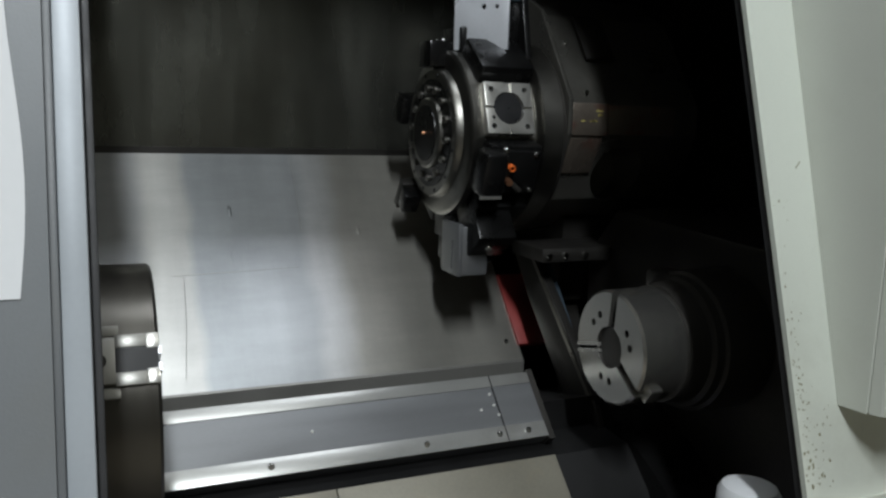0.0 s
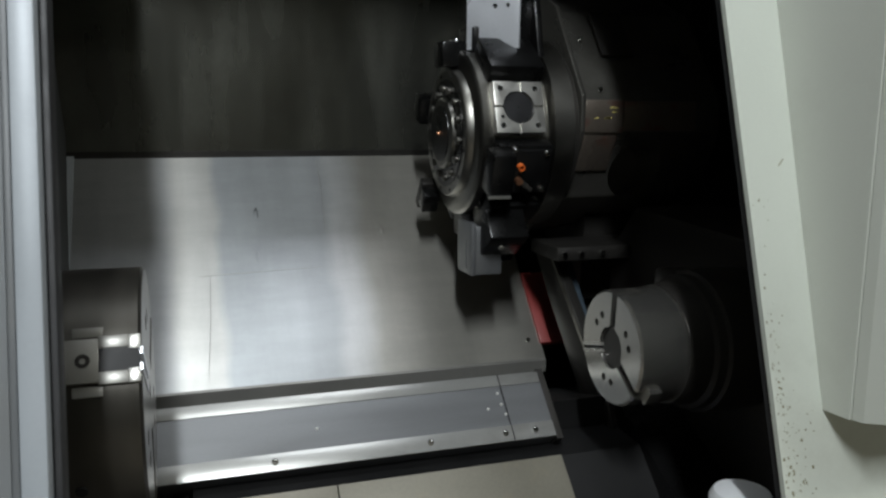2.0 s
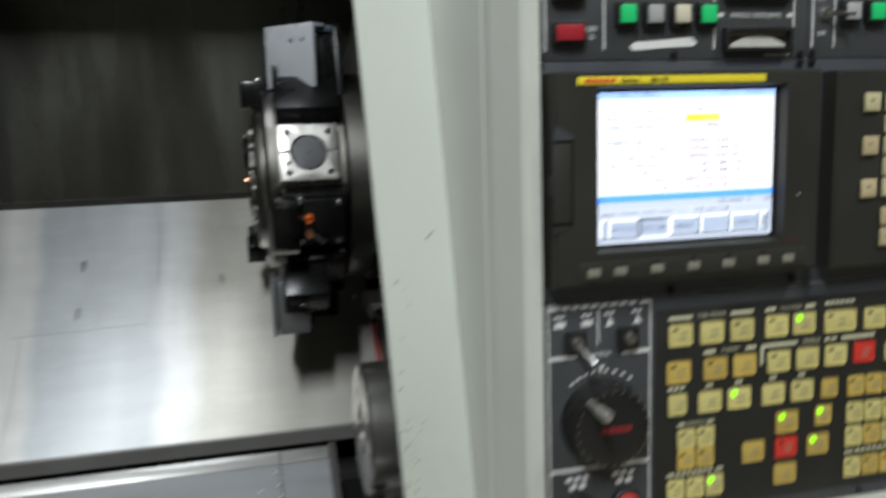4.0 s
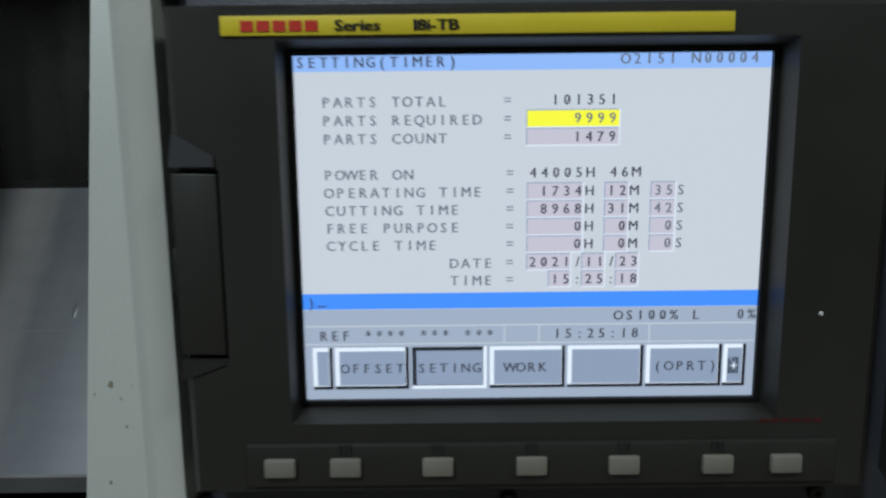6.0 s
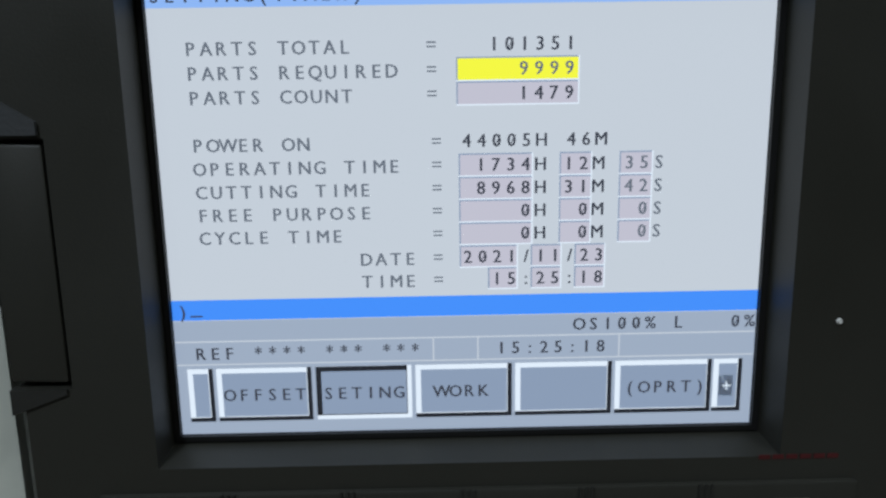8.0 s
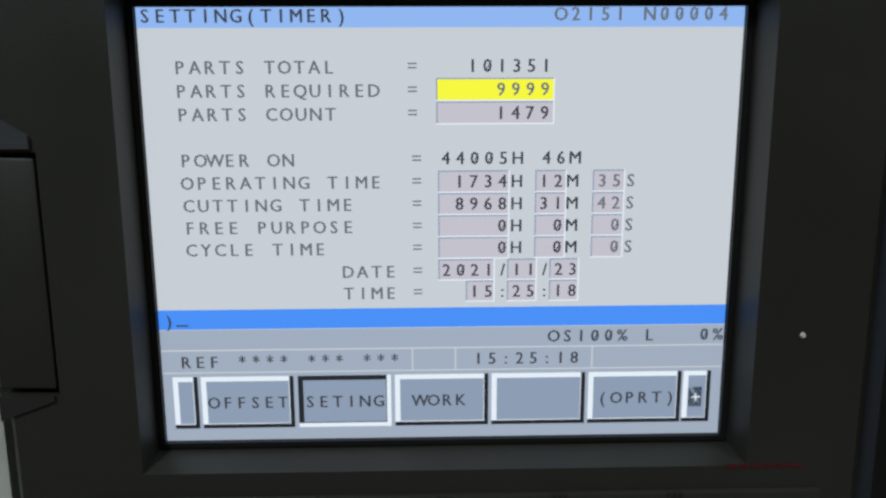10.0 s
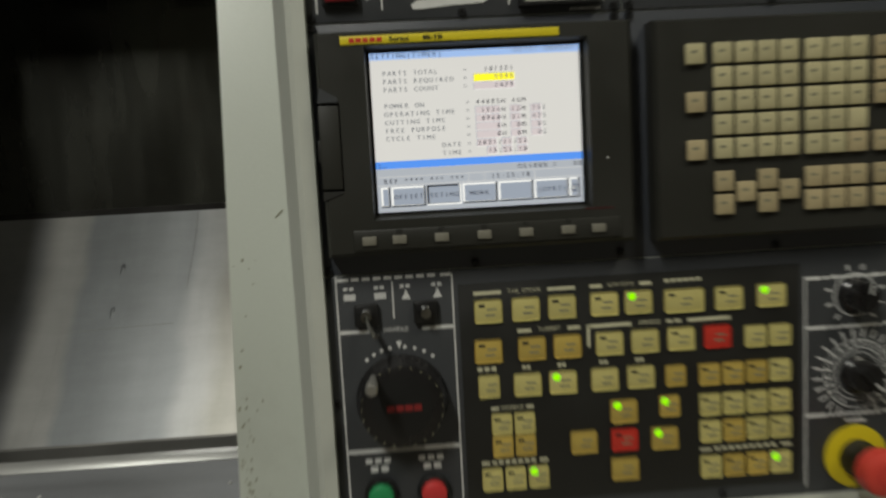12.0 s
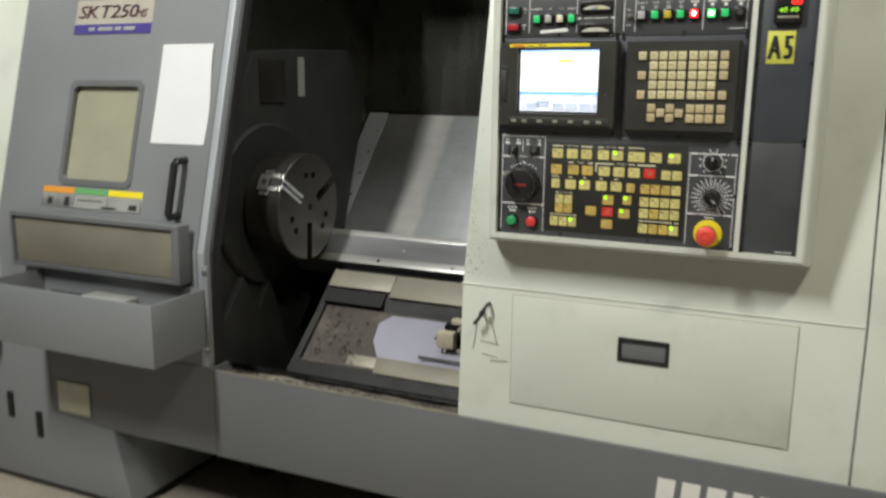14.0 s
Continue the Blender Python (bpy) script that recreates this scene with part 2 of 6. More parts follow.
mat("plate_bright", (0.74, 0.76, 0.80), 0.36, 0.35, 0.08, 9, 0.02, 300, stain=(0.5, 0.52, 0.55), stain_amt=0.4, stain_scale=14)
mat("carrier_steel", (0.25, 0.245, 0.225), 0.42, 0.5, 0.1, 9, 0.02, 300)
mat("print_red", (0.62, 0.04, 0.02), 0.5, 0, 0.1, 40)
mat("yellow_strip", (0.80, 0.66, 0.03), 0.45, 0, 0.05, 30)
mat("a_plate", (0.56, 0.56, 0.09), 0.45, 0, 0.05, 30)
mat("paper", (0.66, 0.67, 0.68), 0.7, 0, 0.03, 6, 0.05, 100)
mat("pocket_film", (0.36, 0.37, 0.38), 0.25, 0, 0.05, 6)
mat("window_film", (0.33, 0.33, 0.24), 0.22, 0, 0.14, 4, stain=(0.25, 0.25, 0.17), stain_amt=0.6, coat=0.5)
mat("label_white", (0.72, 0.72, 0.68), 0.5, 0, 0.05, 20)
mat("label_grey", (0.30, 0.31, 0.29), 0.5, 0, 0.1, 20)
mat("label_green", (0.13, 0.36, 0.14), 0.5, 0, 0.05, 20)
mat("label_orange", (0.72, 0.30, 0.04), 0.5, 0, 0.05, 20)
mat("label_blue", (0.06, 0.05, 0.22), 0.45, 0, 0.05, 20)
mat("name_cream", (0.38, 0.36, 0.30), 0.5, 0, 0.05, 20)
mat("name_letters", (0.10, 0.045, 0.06), 0.5, 0, 0.05, 20)
mat("sticker", (0.50, 0.49, 0.40), 0.6, 0, 0.1, 25)
mat("black_plastic", (0.012, 0.012, 0.012), 0.38, 0, 0.1, 30)
mat("dial_black", (0.014, 0.013, 0.013), 0.3, 0, 0.1, 30)
mat("chrome", (0.72, 0.72, 0.70), 0.16, 1.0, 0.05, 40)
mat("btn_green", (0.03, 0.30, 0.11), 0.35, 0, 0.05, 40)
mat("btn_teal", (0.02, 0.13, 0.10), 0.35, 0, 0.05, 40)
mat("btn_red", (0.62, 0.05, 0.05), 0.35, 0, 0.05, 40)
mat("btn_darkred", (0.35, 0.02, 0.03), 0.35, 0, 0.05, 40)
mat("btn_grey", (0.38, 0.38, 0.38), 0.4, 0, 0.05, 40)
mat("btn_ivory", (0.62, 0.58, 0.45), 0.4, 0, 0.05, 40)
mat("btn_yellow", (0.48, 0.40, 0.04), 0.4, 0, 0.05, 40)
mat("estop_red", (0.72, 0.07, 0.05), 0.4, 0, 0.06, 30)
mat("estop_yellow", (0.72, 0.56, 0.02), 0.45, 0, 0.06, 30)
mat("meter_face", (0.55, 0.54, 0.48), 0.3, 0, 0.05, 30)
glow("lit_green_key", (0.02, 0.62, 0.16), 0.35, (0.03, 0.45, 0.14))
glow("lit_green", (0.03, 1.0, 0.14), 4.0, (0.0, 0.2, 0.05))
glow("lit_red", (1.0, 0.012, 0.015), 7.0, (0.2, 0.0, 0.0))
glow("bulb_green", (0.72, 1.0, 0.78), 9.0, (0.3, 0.4, 0.3))
glow("bulb_red", (1.0, 0.62, 0.58), 9.0, (0.4, 0.3, 0.3))
glow("led_green", (0.30, 1.0, 0.0), 3.5, (0.1, 0.3, 0.0))
glow("digit_red", (1.0, 0.05, 0.04), 1.6)
glow("digit_green", (0.5, 0.9, 0.08), 0.4)
SCR = 4.45
glow("lcd_white", (0.585, 0.58, 0.58), SCR, (0.02, 0.02, 0.02))
glow("lcd_blue_pale", (0.30, 0.45, 0.78), SCR, (0.02, 0.02, 0.02))
glow("lcd_blue", (0.075, 0.26, 0.82), SCR, (0.02, 0.02, 0.02))
glow("lcd_yellow", (0.95, 0.88, 0.03), SCR, (0.02, 0.02, 0.02))
glow("lcd_pink", (0.56, 0.50, 0.53), SCR, (0.02, 0.02, 0.02))
glow("lcd_grey", (0.36, 0.39, 0.45), SCR, (0.02, 0.02, 0.02))
glow("lcd_key", (0.27, 0.31, 0.39), SCR, (0.02, 0.02, 0.02))
glow("lcd_hi", (0.80, 0.81, 0.82), SCR, (0.02, 0.02, 0.02))
glow("lcd_shadow", (0.012, 0.013, 0.018), SCR, (0.02, 0.02, 0.02))
glow("lcd_text", (0.05, 0.052, 0.065), SCR, (0.02, 0.02, 0.02))
glow("lcd_text_grey", (0.14, 0.15, 0.17), SCR, (0.02, 0.02, 0.02))

# ---- building helpers ----
ROOT = {}
TAU = 2 * math.pi


def thing(name, at, label, category, group="", kind=""):
    ob = new(name)
    ob.empty_display_size = 0.02
    ob.location = at
    ROOT[ob] = Vector(at)
    return tagged(ob, label, category, group, kind)


def base_of(ob):
    while ob.parent:
        ob = ob.parent
    return ROOT[ob]


def mesh_of(bm, material, smooth=None):
    me = bpy.data.meshes.new("mesh")
    bmesh.ops.recalc_face_normals(bm, faces=bm.faces)
    bm.to_mesh(me)
    bm.free()
    me.materials.append(M[material])
    if smooth:
        for p in me.polygons:
            p.use_smooth = True
        me.set_sharp_from_angle(angle=radians(smooth))
    return me


def part(name, bm, material, parent, label="", smooth=35):
    """A mesh in world places, linked under a thing or a part."""
    o = base_of(parent)
    bmesh.ops.translate(bm, vec=-o, verts=bm.verts)
    ob = new(name, mesh_of(bm, material, smooth))
    ob.parent = parent
    if label:
        ob["label"] = label
    return ob


def solid(name, bm, material, label, category, at=None, kind="", smooth=35, group=""):
    """A thing of one mesh, built in world places."""
    at = Vector(at) if at is not None else sum((v.co for v in bm.verts), Vector()) / len(bm.verts)
    bmesh.ops.translate(bm, vec=-at, verts=bm.verts)
    ob = new(name, mesh_of(bm, material, smooth))
    ob.location = at
    ROOT[ob] = at
    return tagged(ob, label, category, group, kind)


def piece(name, me, at, parent, label=""):
    """A part that shares its mesh with others; at is a world place."""
    ob = new(name, me)
    ob.parent = parent
    ob.location = Vector(at) - base_of(parent)
    if label:
        ob["label"] = label
    return ob


def box(x0, x1, y0, y1, z0, z1, bev=0.0, seg=2, bm=None):
    b = bmesh.new()
    bmesh.ops.create_cube(b, size=1)
    bmesh.ops.scale(b, vec=(x1 - x0, y1 - y0, z1 - z0), verts=b.verts)
    bmesh.ops.translate(b, vec=((x0 + x1) / 2, (y0 + y1) / 2, (z0 + z1) / 2), verts=b.verts)
    if bev:
        bmesh.ops.bevel(b, geom=b.edges[:], offset=bev, segments=seg, affect="EDGES", profile=0.5)
    return join(bm, b) if bm else b


def join(a, b):
    me = bpy.data.meshes.new("tmp")
    b.to_mesh(me)
    b.free()
    a.from_mesh(me)
    bpy.data.meshes.remove(me)
    return a


def prism(pts, d0, d1, axis="x", bev=0.0, seg=2):
    """A polygon carried along an axis. Points are (y, z) for x, (x, z) for y, (x, y) for z."""
    b = bmesh.new()

    def place(p, d):
        return {"x": (d, p[0], p[1]), "y": (p[0], d, p[1]), "z": (p[0], p[1], d)}[axis]
    lo = [b.verts.new(place(p, d0)) for p in pts]
    hi = [b.verts.new(place(p, d1)) for p in pts]
    b.faces.new(lo)
    b.faces.new(list(reversed(hi)))
    n = len(pts)
    for i in range(n):
        b.faces.new((lo[i], lo[(i + 1) % n], hi[(i + 1) % n], hi[i]))
    bmesh.ops.recalc_face_normals(b, faces=b.faces)
    if bev:
        bmesh.ops.bevel(b, geom=b.edges[:], offset=bev, segments=seg, affect="EDGES", profile=0.5)
    return b


def lathe(profile, centre, axis="x", n=48, sweep=1.0):
    """Rings of (distance along the axis, radius), closed at both ends."""
    b = bmesh.new()
    rings = []
    for d, r in profile:
        ring = []
        for i in range(n):
            a = TAU * i / n
            u, v = r * math.cos(a), r * math.sin(a)
            off = {"x": (d, u, v), "y": (u, d, v), "z": (u, v, d)}[axis]
            ring.append(b.verts.new(Vector(centre) + Vector(off)))
        rings.append(ring)
    for r0, r1 in zip(rings, rings[1:]):
        for i in range(n):
            b.faces.new((r0[i], r0[(i + 1) % n], r1[(i + 1) % n], r1[i]))
    b.faces.new(rings[0])
    b.faces.new(list(reversed(rings[-1])))
    bmesh.ops.recalc_face_normals(b, faces=b.faces)
    return b


def moved(bm, m):
    bmesh.ops.transform(bm, matrix=m, verts=bm.verts)
    return bm


def cut(bm, cutters):
    """The solid bm less the solids in cutters."""
    def temp(b):
        me = bpy.data.meshes.new("tmp")
        bmesh.ops.recalc_face_normals(b, faces=b.faces)
        b.to_mesh(me)
        b.free()
        return new("tmp", me)
    body, tools = temp(bm), [temp(c) for c in cutters]
    for t in tools:
        md = body.modifiers.new("cut", "BOOLEAN")
        md.operation, md.object, md.solver = "DIFFERENCE", t, "EXACT"
    dg = bpy.context.evaluated_depsgraph_get()
    me = bpy.data.meshes.new_from_object(body.evaluated_get(dg))
    out = bmesh.new()
    out.from_mesh(me)
    for o in (body, *tools):
        old = o.data
        bpy.data.objects.remove(o)
        bpy.data.meshes.remove(old)
    bpy.data.meshes.remove(me)
    return out


def tube(points, r, n=10, bm=None):
    """A round bar along a line of points."""
    b = bmesh.new()
    P = [Vector(p) for p in points]
    rings = []
    for i, p in enumerate(P):
        d = (P[min(i + 1, len(P) - 1)] - P[max(i - 1, 0)]).normalized()
        u = d.cross(Vector((0.31, 0.2, 0.93))).normalized()
        v = d.cross(u)
        rings.append([b.verts.new(p + r * (math.cos(TAU * k / n) * u + math.sin(TAU * k / n) * v)) for k in range(n)])
    for r0, r1 in zip(rings, rings[1:]):
        for k in range(n):
            b.faces.new((r0[k], r0[(k + 1) % n], r1[(k + 1) % n], r1[k]))
    b.faces.new(rings[0])
    b.faces.new(list(reversed(rings[-1])))
    bmesh.ops.recalc_face_normals(b, faces=b.faces)
    return join(bm, b) if bm else b


GLYPH = {}


def glyph(ch):
    if ch not in GLYPH:
        cu = bpy.data.curves.new("glyph", "FONT")
        cu.body, cu.size, cu.resolution_u = ch, 1.0, 2
        ob = new("glyph", cu)
        me = bpy.data.meshes.new_from_object(ob.evaluated_get(bpy.context.evaluated_depsgraph_get()))
        vs = [v.co.copy() for v in me.vertices]
        GLYPH[ch] = (vs, [tuple(p.vertices) for p in me.polygons], max((v.x for v in vs), default=0.3), min((v.x for v in vs), default=0))
        bpy.data.objects.remove(ob)
        bpy.data.curves.remove(cu)
        bpy.data.meshes.remove(me)
    return GLYPH[ch]


def letters(text, x, z, y, h, pitch=0.0, slant=0.0, width=1.0, bold=0.0, slash=False):
    """Flat letters on a plane that faces -y; x, z: lower left; h: height of capitals; pitch: step for even spacing."""
    b = bmesh.new()
    s = h / 0.70
    cx = x
    for ch in text:
        if ch == " ":
            cx += pitch or 0.45 * s * width
            continue
        vs, fs, mx, mn = glyph(ch)
        sx = s * width
        x0 = cx + ((pitch - (mx - mn) * sx) / 2 if pitch else 0.04 * s) - mn * sx
        for db in ((0.0,) if not bold else (-bold, 0.0, bold)):
            nv = [b.verts.new((x0 + v.x * sx + v.y * s * slant + db, y - abs(db) * 0.02, z + v.y * s)) for v in vs]
            for f in fs:
                b.faces.new([nv[i] for i in f])
        if slash and ch == "0":
            q = [(0.14, 0.08), (0.20, 0.08), (0.50, 0.62), (0.44, 0.62)]
            b.faces.new([b.verts.new((x0 + u * sx, y - 0.00002, z + w * s)) for u, w in q])
        cx += pitch or (mx - mn) * sx + 0.09 * s
    return b


def quad(x0, x1, z0, z1, y, t=0.0):
    """A thin slab facing -y with its face at y."""
    return box(x0, x1, y, y + (t or 0.0006), z0, z1)


def slant_y(z):
    return 0.065 + 0.266 * (z - 0.878)


def leaned(bm, z0=0.878, y0=0.065):
    """Leans what was built on the upright plane y = 0.065 onto the sloping front."""
    for v in bm.verts:
        v.co.y += 0.266 * (v.co.z - z0)
    return bm


def slab(x0, x1, z0, z1, t, proud=0.0, bev=0.0):
    """A slab on the sloping front; its face stands proud of the front by that much."""
    return leaned(box(x0, x1, 0.065 - proud, 0.065 - proud + t, z0, z1, bev))


def screw_mesh(r, h, material="chrome", axis="y"):
    b = lathe([(-h, r * 0.8), (-h * 0.6, r), (0.0, r)], (0, 0, 0), axis, 12)
    return mesh_of(cut(b, [lathe([(-h * 2, r * 0.45), (-h * 0.4, r * 0.45)], (0, 0, 0), axis, 6)]), material, 40)


# ---- the workshop ----
def structure(name, bm, material, label, category):
    return solid(name, bm, material, label, category, kind="structure")


structure("floor", box(-7, 6, -7, 4, -0.1, 0.0), "concrete", "oil-stained brownish concrete workshop floor", "floor")
structure("ceiling", box(-7, 6, -7, 4, 4.2, 4.3), "plaster", "plain pale workshop ceiling", "ceiling")
structure("wall_south", box(-7, 6, -7.2, -7, 0, 4.2), "plaster", "plain pale plastered workshop wall", "wall")
structure("wall_north", box(-7, 6, 4, 4.2, 0, 4.2), "plaster", "plain pale plastered workshop wall", "wall")
structure("wall_west", box(-7.2, -7, -7, 4, 0, 4.2), "plaster", "plain pale plastered workshop wall", "wall")
structure("wall_east", box(6, 6.2, -7, 4, 0, 4.2), "plaster", "plain pale plastered workshop wall", "wall")

# ---- the lathe: enclosure ----
OPL, OPR = -0.951, -0.162      # opening, from the door's edge to the post
ROOF = 1.86
body = thing("lathe_enclosure", (0.2, 0.8, 0.0), "white and grey painted sheet-metal enclosure of a turning machine", "machine")
XR = 2.3
# sloping front between the post and the right end, with its fold at 0.878 and an upright skirt below
prof = [(0.065, 0.533), (0.065, 0.878), (slant_y(ROOF), ROOF), (slant_y(ROOF) + 0.008, ROOF), (0.073, 0.878), (0.073, 0.533)]


def post_edge(bm):
    """The post's edge leans: it runs a little outwards towards the top."""
    for v in bm.verts:
        if v.co.x < OPR + 0.03:
            v.co.x += 0.008 - 0.020 * (max(v.co.z, 0.878) - 0.90) if v.co.z > 0.6 else 0.0
    return bm


part("front_panel", post_edge(prism(prof, OPR, 0.729)), "white_paint", body, "off-white painted front with worn chipped edge")
part("front_panel", prism(prof, 0.733, XR), "white_paint", body, "off-white painted front beside a narrow seam")
# inner return of the post, dark seal strip
post = [(y + 0.009, z) for y, z in [(0.065, 0.533), (0.065, 0.878), (slant_y(ROOF), ROOF)]]
part("seal_strip", post_edge(prism(post + [(slant_y(ROOF) + 0.022, ROOF), (0.087, 0.878), (0.087, 0.533)], OPR + 0.003, OPR + 0.02)), "rubber", body, "black rubber seal along the opening")
part("fold_line", prism([(0.0635, 0.8765), (0.0635, 0.8795), (0.07, 0.8795), (0.07, 0.8765)], OPR + 0.004, 0.727), "white_paint", body)
part("roof", box(OPR, XR, slant_y(ROOF), 1.75, ROOF, ROOF + 0.03), "grey_paint", body)
part("roof", box(-2.1, OPL, slant_y(ROOF), 1.75, ROOF, ROOF + 0.03), "grey_paint", body)
part("roof", box(OPL, OPR, 0.97, 1.75, ROOF, ROOF + 0.03), "grey_paint", body, "fixed rear part of the roof behind the opening")
part("back_wall", box(-1.16, XR, 1.426, 1.456, 0.35, ROOF), "wall_steel", body, "oily dull steel back wall of the work space")
part("side_wall", prism([(0.22, 0.3), (0.22, 0.878), (slant_y(ROOF) + 0.14, ROOF), (1.53, ROOF), (1.53, 0.3)], -1.19, -1.16), "wall_steel", body)
part("end_wall", box(XR - 0.03, XR, 0.07, 1.75, 0.0, ROOF), "white_paint", body)
part("rear_panel", box(-2.1, XR, 1.72, 1.75, 0.0, ROOF), "grey_paint", body)
part("left_end", box(-2.1, -2.07, 0.1, 1.75, 0.0, ROOF), "white_paint", body)
part("left_front_panel", leaned(box(-2.1, -1.80, 0.068, 0.1, 0.54, ROOF)), "white_paint", body, "off-white sheet beside the sliding door")
part("inner_bottom", box(-1.19, XR, 0.1, 1.5, 0.30, 0.34), "dark_steel", body)
part("top_ledge", box(-1.15, 0.6, 1.26, 1.425, 1.785, 1.80), "wall_steel", body)
part("front_header", leaned(box(-2.1, OPL - 0.01, 0.1, 0.13, 1.74, ROOF)), "dark_steel", body)

# plinth under the front
plinth = thing("machine_plinth", (0.0, 0.1, 0.0), "dark grey painted plinth along the machine's foot", "plinth")
part("front_plate", prism([(0.055, 0.27), (0.055, 0.533), (0.072, 0.533), (0.072, 0.27)], -0.93, XR, bev=0.002), "plinth_paint", plinth)
part("front_plate", prism([(-1.60, 0.54), (-0.932, 0.54), (-0.932, 0.272), (-1.335, 0.272), (-1.60, 0.29)][::-1], 0.058, 0.13, "y"), "plinth_paint", plinth)
part("sill", box(-0.928, OPR, 0.0555, 0.064, 0.5335, 0.537, 0.001), "tan_cover", plinth, "worn bright sill edge with dried coolant")
part("recess", box(-1.25, XR, 0.5, 0.53, 0.0, 0.27), "dark_steel", plinth)
part("base_box", prism([(-2.08, 0.03), (-1.275, 0.03), (-1.337, 0.2705), (-1.601, 0.2885), (-1.601, 0.56), (-2.08, 0.56)][::-1], 0.055, 0.5, "y", bev=0.003), "grey_paint", plinth, "lighter grey base cabinet with slots")
for x, z in ((-1.795, 0.285), (-1.665, 0.235)):
    part("slot", box(x - 0.014, x + 0.014, 0.050, 0.056, z - 0.045, z + 0.045, 0.002), "hole_dark", plinth)
part("skid", box(-2.06, -1.29, 0.075, 0.48, 0.0, 0.0295, 0.003), "rubber", plinth, "black skid under the base cabinet")
part("coolant_hose", tube([(-1.02, 0.46, 0.02), (-1.06, 0.40, 0.03), (-1.07, 0.36, 0.10), (-1.05, 0.36, 0.20), (-1.04, 0.38, 0.268)], 0.014, 10), "dark_steel", plinth, "dark bent hose in the recess")
part("sticker", quad(-1.568, -1.43, 0.302, 0.405, 0.0535), "sticker", plinth, "faded square paper sticker")
# lettering of the maker's name, as plain blocks
for i in range(7):
    part("letter_block", prism([(0.338 + i * 0.055, 0.416), (0.378 + i * 0.055, 0.416), (0.382 + i * 0.055, 0.474), (0.342 + i * 0.055, 0.474)], 0.0535, 0.0545, "y"), "label_white", plinth, "pale block of an emblem")

# storage drawer in the lower front
drawer = thing("storage_drawer", (0.29, 0.065, 0.59), "off-white flush drawer front with a dark recessed pull", "drawer")
front = cut(box(-0.0235, 0.6055, 0.0615, 0.0645, 0.5915, 0.8635, 0.001), [box(0.236, 0.343, 0.05, 0.08, 0.741, 0.790)])
part("drawer_front", front, "white_paint", drawer)
part("shadow_gap", box(-0.0248, 0.6068, 0.0642, 0.0655, 0.5902, 0.8648), "print_grey", drawer)
rim = cut(box(0.232, 0.347, 0.058, 0.066, 0.737, 0.794, 0.002), [box(0.240, 0.339, 0.05, 0.07, 0.745, 0.786)])
part("pull_rim", rim, "black_plastic", drawer, "black plastic rim of the pull")
part("pull_scoop", prism([(0.0635, 0.745), (0.0605, 0.770), (0.0632, 0.786), (0.0642, 0.786), (0.0642, 0.745)], 0.240, 0.339), "plinth_paint", drawer, "grey scoop of the pull")

# hooks and small scuffs on the post below the fold
for i, (x, z) in enumerate(((-0.083, 0.835), (-0.097, 0.81))):
    b = tube([(x, 0.063, z), (x, 0.045, z), (x - 0.004, 0.040, z - 0.008), (x - 0.016, 0.042, z - 0.024)], 0.0045)
    solid("cable_hook", b, "dark_steel", "small dark bent metal hook on the off-white front", "hook")
scuff = thing("front_scratches", (-0.07, 0.063, 0.72), "dark scuffs scraped into the off-white paint", "scratch")
for x0, z0, x1, z1 in ((-0.083, 0.80, -0.062, 0.735), (-0.105, 0.738, -0.055, 0.733), (-0.10, 0.705, -0.06, 0.700), (-0.078, 0.69, -0.035, 0.694), (-0.115, 0.78, -0.125, 0.715)):
    part("scratch", tube([(x0, 0.0646, z0), ((x0 + x1) / 2 + 0.002, 0.0644, (z0 + z1) / 2), (x1, 0.0646, z1)], 0.0013, 6), "print_grey", scuff)

# chips in the paint of the post
random.seed(4)
chips = bmesh.new()
for i in range(110):
    z = 0.90 + abs(random.gauss(0, 0.13))
    x = OPR + 0.011 - 0.020 * (z - 0.9) + abs(random.gauss(0, 0.013 if z > 1.0 else 0.022))
    r = random.uniform(0.0004, 0.0015) * (1.25 if z < 0.97 else 1)
    if z > 1.25 or x > -0.10:
        continue
    n = random.randint(5, 7)
    vs = []
    for k in range(n):
        rr = r * random.uniform(0.5, 1.3)
        zz = z + 1.4 * rr * math.sin(TAU * k / n)
        vs.append(chips.verts.new((x + rr * math.cos(TAU * k / n), slant_y(zz) - 0.0006, zz)))
    chips.faces.new(vs)
part("flaked_paint", chips, "print_grey", body, "small dark chips where the paint has flaked")["kind"] = "stuff"
part("scratch", tube([(-0.112, slant_y(1.29) - 0.0005, 1.29), (-0.104, slant_y(1.298) - 0.0005, 1.298)], 0.0007, 6), "print_grey", body)

# ---- sliding door ----
door = thing("sliding_door", (-1.4, 0.1, 0.54), "grey painted sliding door, pushed open, with window and handle", "door")
DL = -1.80
dprof = [(0.062, 0.54), (0.062, 0.878), (slant_y(1.80) - 0.003, 1.80), (slant_y(1.80) + 0.03, 1.80), (0.095, 0.878), (0.095, 0.54)]
win = leaned(prism([(-1.545, 1.065), (-1.53, 1.050), (-1.275, 1.050), (-1.26, 1.065), (-1.26, 1.340), (-1.275, 1.355), (-1.53, 1.355), (-1.545, 1.340)], 0.0, 0.2, "y"))
part("door_leaf", cut(prism(dprof, DL, -0.9795), [win]), "grey_paint", door, "mid-grey painted door leaf, folded at its middle")
part("window_pane", slab(-1.56, -1.25, 1.040, 1.365, 0.006, -0.012), "window_film", door, "cloudy yellowish window pane")
